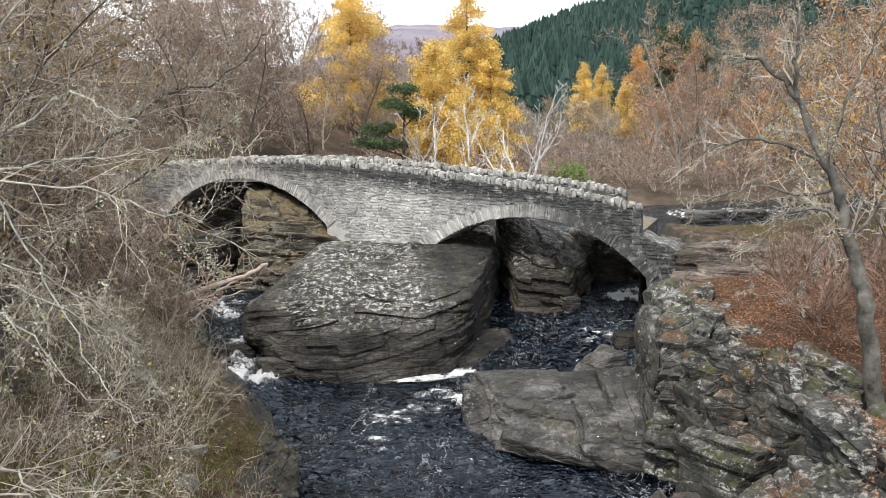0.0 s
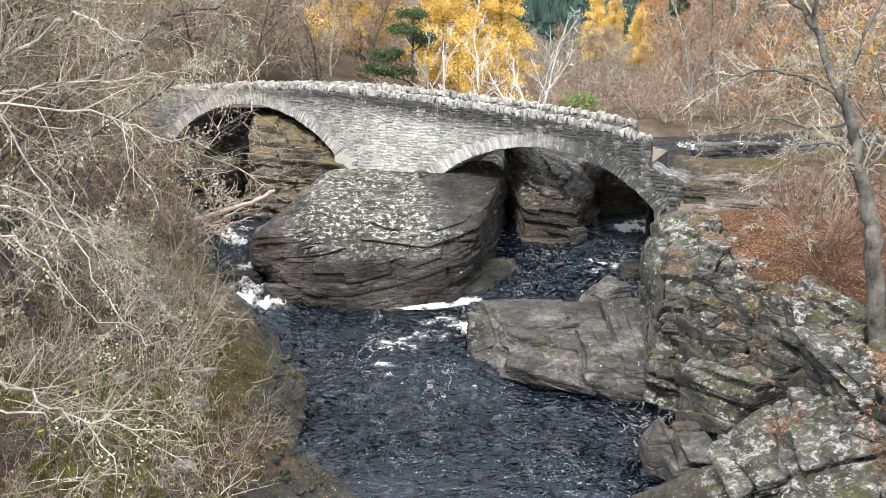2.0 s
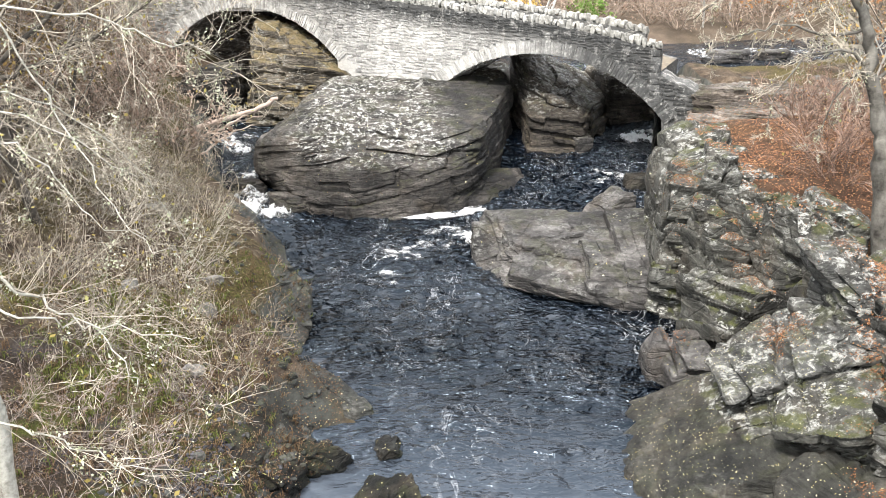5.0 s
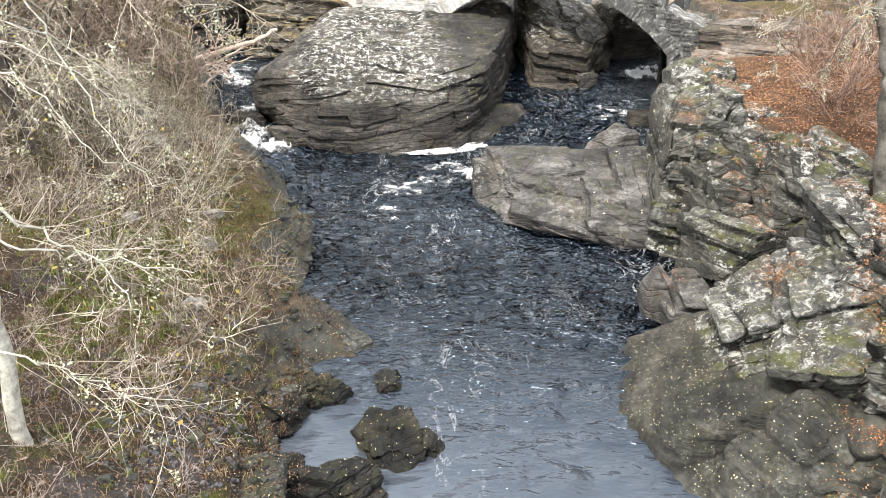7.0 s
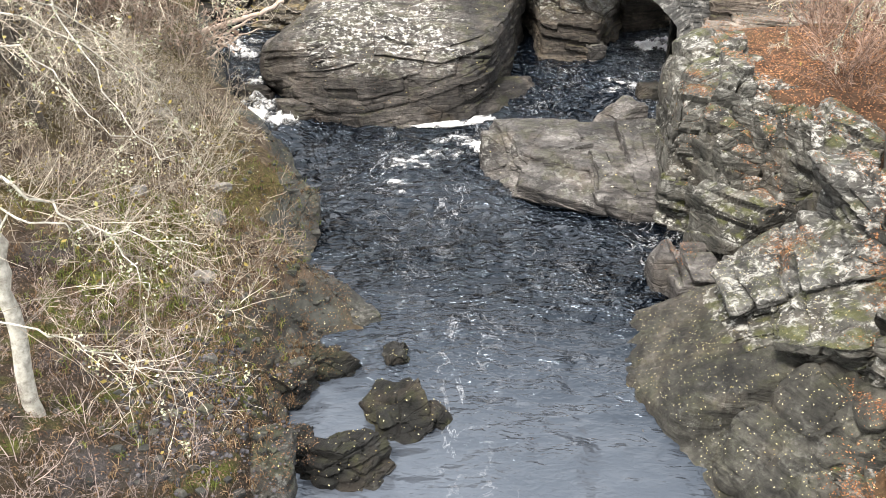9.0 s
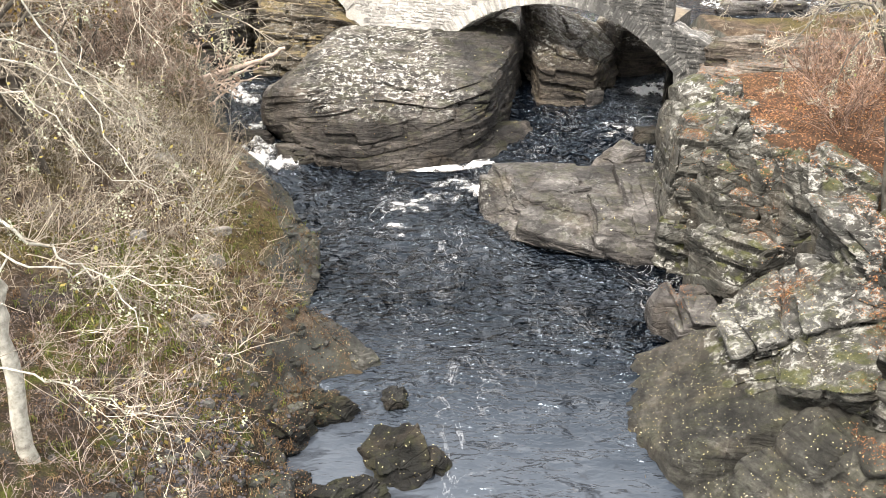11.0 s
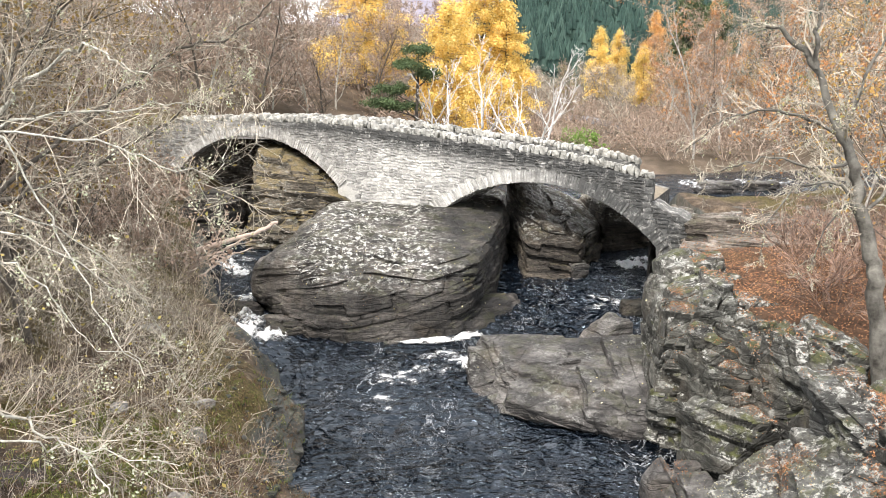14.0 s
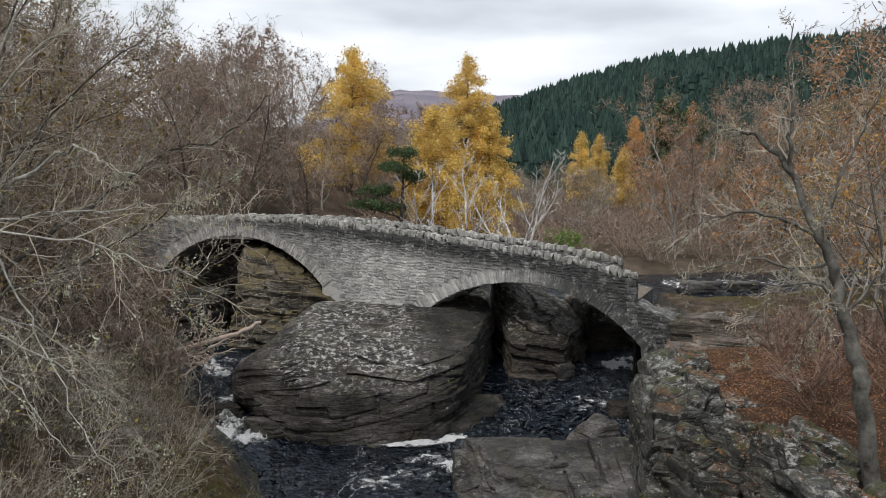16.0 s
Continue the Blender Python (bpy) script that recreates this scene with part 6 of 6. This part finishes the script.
spread(tall_trees, [(-9.9, 14.4), (-11.8, 16.6), (-12.9, 19.0), (-14.6, 21.6), (-10.9, 19.2), (-8.8, 16.9)], 152, 0.8, 1.05, 0.1)
west_trees = [bare_tree(54, 7.5, W, BARK_DARK, TWIG_BROWN, LEAF_BROWN, 700, "thin brown leaves", leaf_size=0.13), bare_tree(58, 7.0, W, BARK_GREY, TWIG_BROWN, LEAF_BROWN, 500, "thin brown leaves", leaf_size=0.13)]
spread(west_trees, scattered(56, 74, lambda x, y: dry(x, y, 1.5) and off_bridge(x, y) and x < -0.08 * y, -34, -4, 43, 74, 1.6), 59, 0.85, 1.35, 0.1)
R = "leafless woodland tree with rust and brown leaves clinging"
east_trees = [bare_tree(61, 9.0, R, BARK_DARK, TWIG_BROWN, LEAF_BROWN, 1500, "thin brown leaves", leaf_size=0.13), bare_tree(62, 8.5, R, BARK_GREY, TWIG_GREY, LEAF_RUST, 2600, "rust-orange leaves", leaf_size=0.13),
              bare_tree(63, 9.5, R, BARK_PALE, TWIG_BROWN, LEAF_RUST, 1000, "rust-orange leaves", 0.7), bare_tree(64, 8.0, R, BARK_DARK, TWIG_GREY, LEAF_GOLD, 1300, "golden-brown leaves", leaf_size=0.12)]
spread(east_trees, scattered(65, 20, lambda x, y: dry(x, y, 1.5) and x > 0.42 * y and x > 12.5, 12, 30, 19, 44, 2.2)
       + scattered(66, 36, lambda x, y: dry(x, y, 1.0) and 0.265 * y < x < 0.60 * y, 14, 46, 53, 84, 2.4), 67, 0.75, 1.2, 0.1)
scrub = [bare_tree(71, 4.2, "low grey-brown valley scrub", BARK_GREY, TWIG_GREY, LEAF_BROWN, 500, "dull leaves"), bare_tree(72, 3.8, "low grey-brown valley scrub", BARK_DARK, TWIG_BROWN, LEAF_OCHRE, 500, "dull yellow leaves")]
spread(scrub, scattered(73, 34, lambda x, y: -0.10 * y < x < 0.27 * y and dry(x, y, 1.0), -12, 30, 62, 150, 4.0), 74, 0.7, 1.4, 0.1)


# ---- larches, pines and birches beyond the bridge ----
def larch(seed, high, wide, dense, label, needles=LARCH_GOLD, base=0.10, power=0.75, size=0.19, droop=-0.18):
    rnd = random.Random(seed)
    wood, crown = Soup(), Soup()
    wood.tube([Vector((0, 0, -0.4)), Vector((0.05, 0, high * 0.5)), Vector((0, 0.04, high * 0.97))], [0.014 * high, 0.009 * high, 0.012], 7)
    n = int(high * 11)
    for k in range(n):
        f = base + (1 - base) * (k + rnd.random()) / n
        z = high * f
        ln = 1.3 * wide * min(1.0, 0.6 + 2.2 * (f - base)) * (1 - f) ** power * rnd.uniform(0.55, 1.2) + 0.15
        a = rnd.uniform(0, 6.28)
        d = Vector((math.cos(a), math.sin(a), 0.22 if f > 0.6 else 0.05))
        pts = [Vector((0, 0, z)) + d * ln * t + Z * (droop * ln * t * t) for t in (0, 0.35, 0.7, 1.0)]
        wood.tube(pts, [0.035 * (1 - f) + 0.012, 0.022, 0.014, 0.006], 3)
        m = int(2.3 * dense * ln) + 8
        for _ in range(m):
            t = rnd.random() ** 0.6
            i = min(int(t * 3), 2)
            p = pts[i].lerp(pts[i + 1], min(max((t - (0, 0.35, 0.7)[i]) / (0.35, 0.35, 0.3)[i], 0), 1))
            crown.leaf(p + Vector((rnd.gauss(0, 0.20), rnd.gauss(0, 0.20), rnd.gauss(-0.10, 0.20))), size * rnd.uniform(0.4, 1.2), rnd)
    top = thing("larch_tree" if needles is not PINE_GREEN else "conifer_tree", label, "tree")
    part("trunk", wood.mesh("trunk", BARK_DARK, True), top)
    part("crown", crown.mesh("crown", needles), top, "golden autumn needles" if needles is not PINE_GREEN else "dark green needles")
    return top


def stand(ob, azimuth, away, turn=0, sink=0.1, scale=1.0):
    x, y = away * math.sin(radians(azimuth)), away * math.cos(radians(azimuth))
    ob.matrix_basis = pose(x, y, ground_height(x, y) - sink, 0, 0, turn) @ Matrix.Scale(scale, 4)
    return ob


stand(larch(81, 11.6, 4.0, 46, "tall golden autumn larch behind the bridge", power=0.6), -5.4, 66)
stand(larch(82, 14.6, 4.0, 46, "tallest golden larch with a pointed tip", power=0.75), 2.5, 70)
stand(larch(83, 10.5, 3.2, 46, "golden larch leaning out beside a taller one"), 4.1, 69)
stand(larch(84, 9.4, 2.7, 48, "broad rounded yellow larch before taller ones", power=0.45), 0.2, 60)
stand(larch(85, 5.0, 2.4, 50, "low golden young larch", power=0.5), 3.3, 56)
stand(larch(86, 9.5, 2.3, 40, "distant golden larch on the far bank"), 10.4, 112)
stand(larch(87, 9.2, 2.2, 40, "distant golden larch on the far bank"), 11.6, 116)
stand(larch(88, 11.5, 2.6, 40, "distant orange larch on the far bank", LARCH_ORANGE), 13.9, 112)
stand(larch(89, 7.0, 2.2, 40, "distant golden larch on the far bank"), 13.3, 100)


def scots_pine(label, at, boughs):
    """A leaning trunk whose boughs end in flat clouds of needles: (end of the bough, half width, half height)."""
    rnd = random.Random(90)
    top = thing("scots_pine", label, "tree", Matrix.Translation(at))
    peak = Vector(boughs[0][0])
    stem = [Vector((0, 0, -0.4)), Vector((peak.x * 0.2 + 0.25, 0, peak.z * 0.35)), Vector((peak.x * 0.7 + 0.1, peak.y * 0.6, peak.z * 0.7)), peak]
    s = Soup()
    s.tube(stem, [0.14, 0.11, 0.08, 0.03], 7, True)
    part("trunk", s.mesh("trunk", BARK_DARK, True), top)
    for end, wide, high in boughs:
        end = Vector(end)
        root = stem[1].lerp(stem[2], min(max((end.z - 0.8 - stem[1].z) / (stem[2].z - stem[1].z), 0), 1))
        s = Soup()
        s.tube([root, root.lerp(end, 0.55) - Z * 0.12, end], [0.06, 0.04, 0.015], 5, True)
        limb = part("limb", s.mesh("limb", BARK_DARK, True), top)
        c = Soup()
        for _ in range(26):
            a, r = rnd.uniform(0, 6.28), wide * math.sqrt(rnd.random())
            tuft = end + Vector((r * math.cos(a), r * math.sin(a), high * rnd.gauss(0.15, 0.5) * (1.1 - r / wide)))
            for _ in range(70):
                c.leaf(tuft + Vector((rnd.gauss(0, 0.17), rnd.gauss(0, 0.17), rnd.gauss(0, 0.11))), rnd.uniform(0.07, 0.17), rnd)
        part("foliage", c.mesh("foliage", PINE_GREEN), limb, "flat cloud of blue-green needles")
    return top


PINE_FOOT = ground_height(-1.99, 50.0)
scots_pine("dark green Scots pine with layered crown behind the parapet", (-1.99, 50.0, PINE_FOOT),
           [((0.42, 0.30, 9.74 - PINE_FOOT), 0.80, 0.50), ((-0.10, -0.30, 8.91 - PINE_FOOT), 1.15, 0.55), ((-1.22, 0.30, 7.42 - PINE_FOOT), 1.00, 0.50), ((-1.85, -0.30, 6.68 - PINE_FOOT), 1.00, 0.45), ((-0.49, 0.30, 6.46 - PINE_FOOT), 1.10, 0.40), ((1.08, -0.30, 8.40 - PINE_FOOT), 0.60, 0.40)])
stand(larch(92, 12.5, 2.8, 46, "tall dark pine among bare trees", PINE_GREEN, 0.25, 0.5, 0.3, 0.0), 16.0, 95)
stand(larch(93, 11.5, 2.8, 46, "tall dark pine among bare trees", PINE_GREEN, 0.25, 0.5, 0.3, 0.0), 17.5, 100)


def birch(seed, high, label):
    g = Growth(seed, (6, 5, 4), (0.50, 0.48, 0.5), (8, 6, 4, 3), (0.06, 0.08, 0.0, -0.02), 0.12, (22, 48), 3, 0.62, 0.016)
    for k in range(4):
        a = 1.6 * k + 0.3
        g.shoot(Vector((0.12 * math.cos(a), 0.12 * math.sin(a), -0.2)), Vector((0.55 * math.cos(a), 0.4 * math.sin(a), 1)).normalized(), high * (1 - 0.09 * k), 0.12, 0, 0.35)
    return tree_thing("birch_tree", label, g, BARK_WHITE, BARK_WHITE, seed=seed)


stand(birch(94, 7.2, "bare white-barked birch behind the parapet"), 0.9, 47.5)
stand(birch(95, 6.6, "bare white-barked birch behind the parapet"), 6.1, 49.5)



def road_and_bush():
    """A strip of the valley road, and the one green bush beside it."""
    s = Soup()
    pts = [(6.0 + 0.9 * k, 84 - 0.35 * k * k * 0.3) for k in range(13)]
    for x, y in pts:
        z = ground_height(x, y) + 0.35
        s.v.extend([Vector((x, y - 1.6, z)), Vector((x, y + 1.9, z + 0.05)), Vector((x, y - 1.7, z - 0.9))])
    for k in range(12):
        i = 3 * k
        s.f.extend([(i, i + 3, i + 4, i + 1), (i + 2, i + 5, i + 3, i)])
    thing("road", "short stretch of grey valley road on a low bank", "road", kind="structure", me=s.mesh("road", ASPHALT))
    g = Growth(131, (7, 5), (0.45, 0.5), (4, 4, 3), (0.05, 0.02, 0), 0.2, (20, 60), 0, 0.6, 0.012, True)
    for _ in range(14):
        g.shoot(Vector((0, 0, -0.1)), Vector((g.r.gauss(0, 0.8), g.r.gauss(0, 0.8), 1)).normalized(), 1.7, 0.02, 0, 0.1)
    top = thing("green_bush", "bright green leafy bush behind the parapet", "bush")
    part("branchwork", g.twig.mesh("branchwork", TWIG_BROWN), top)
    part("foliage", leafage(g.tips, 1600, 0.16, 4, 0.12).mesh("foliage", LEAF_GREEN), top)
    stand(top, 9.3, 57)


ASPHALT = plain_material("worn_asphalt", (0.13, 0.13, 0.14), (0.24, 0.24, 0.26), 2.0, 0.9)
LEAF_GREEN = leaf_material("fresh_green_leaves", (0.12, 0.22, 0.05), (0.20, 0.34, 0.08), (0.28, 0.40, 0.12), glow=0.3)
road_and_bush()

far_brown = [bare_tree(96, 11.0, "distant brown woodland tree", BARK_DARK, TWIG_BROWN, LEAF_BROWN, 2200, "brown leaves", 1.0, 0.16)]
spread(far_brown, [(92 * math.sin(radians(a)) + 1.5 * (k % 3), 92 * math.cos(radians(a)) + 5 * (k % 4)) for k, a in enumerate([-9.5, -8.2, -7.0, -6.0, -4.4, -3.2, -2.2, -1.2, -0.2, 1.2, -10.8, -12.0, -13.4, -15.0])], 97, 0.85, 1.15)


# ---- the spruce plantation on the mountain ----
def plantation():
    rnd = random.Random(101)
    s = Soup()
    az = np.radians(np.random.uniform(1.5, 40, 4200))
    r = np.sqrt(np.random.uniform(215 ** 2, 650 ** 2, 4200))
    xs, ys = r * np.sin(az), r * np.cos(az)
    ds = shore_distance(xs, ys)
    for x, y, z, d in zip(xs.tolist(), ys.tolist(), land(xs, ys, ds).tolist(), ds.tolist()):
        z, h = z + rough_at(x, y, d), rnd.uniform(9, 13.5)
        w = h * rnd.uniform(0.20, 0.28)
        a0 = rnd.uniform(0, 6.28)
        for t in range(3):
            z0, z1, wt = z + h * (0.08 + 0.26 * t), z + h * (0.50 + 0.25 * t), w * (1 - 0.24 * t)
            ring = [(x + wt * (1.15 if q % 2 else 0.62) * math.cos(a0 + q * math.pi / 5), y + wt * (1.15 if q % 2 else 0.62) * math.sin(a0 + q * math.pi / 5), z0 - (0.5 if q % 2 else 0.0)) for q in range(10)]
            s.add(ring + [(x, y, min(z1, z + h))], [(q, (q + 1) % 10, 10) for q in range(10)])
    thing("spruce_plantation", "dense dark green spruce forest covering the mountainside", "forest", kind="stuff", me=s.mesh("spruce_plantation", SPRUCE_GREEN))


plantation()


# ---- drift wood by the side stream ----
def driftwood():
    g = Growth(111, (0, 3, 2), (0, 0.25, 0.5), (5, 4, 3), (0, -0.05, 0), 0.12, (25, 60), 2, 0.5, 0.008)
    for pts, r0, r1 in [
        ([(-11.36, 30.00, 1.39), (-10.11, 30.50, 1.69), (-8.48, 31.00, 2.13), (-7.38, 31.50, 2.40), (-6.52, 32.00, 2.76)], 0.13, 0.080),
        ([(-10.28, 29.60, 1.18), (-9.35, 30.10, 1.57), (-8.39, 30.60, 1.91), (-7.63, 31.10, 2.25)], 0.06, 0.030),
        ([(-8.84, 29.00, 1.25), (-8.44, 29.50, 1.56), (-7.81, 30.00, 1.88), (-7.17, 30.50, 2.04)], 0.05, 0.020),
        ([(-9.83, 30.40, 2.09), (-8.92, 30.90, 1.70), (-7.93, 31.40, 2.01), (-7.15, 31.90, 2.09)], 0.04, 0.020),
        ([(-8.69, 30.00, 3.27), (-8.51, 30.50, 2.37), (-8.48, 31.00, 1.41), (-8.75, 31.50, 0.59)], 0.03, 0.012),
    ]:
        g.limb(pts, r0, r1)
    top = thing("driftwood", "stranded pale logs and branches across the side stream", "log")
    for bough in g.limbs:
        part("log", bough.mesh("log", DRIFT, True), top)
    tagged(part("branchwork", g.twig.mesh("branchwork", TWIG_GREY), top), kind="stuff")


DRIFT = plain_material("weathered_wood", (0.26, 0.19, 0.15), (0.58, 0.47, 0.40), 3.0)
driftwood()
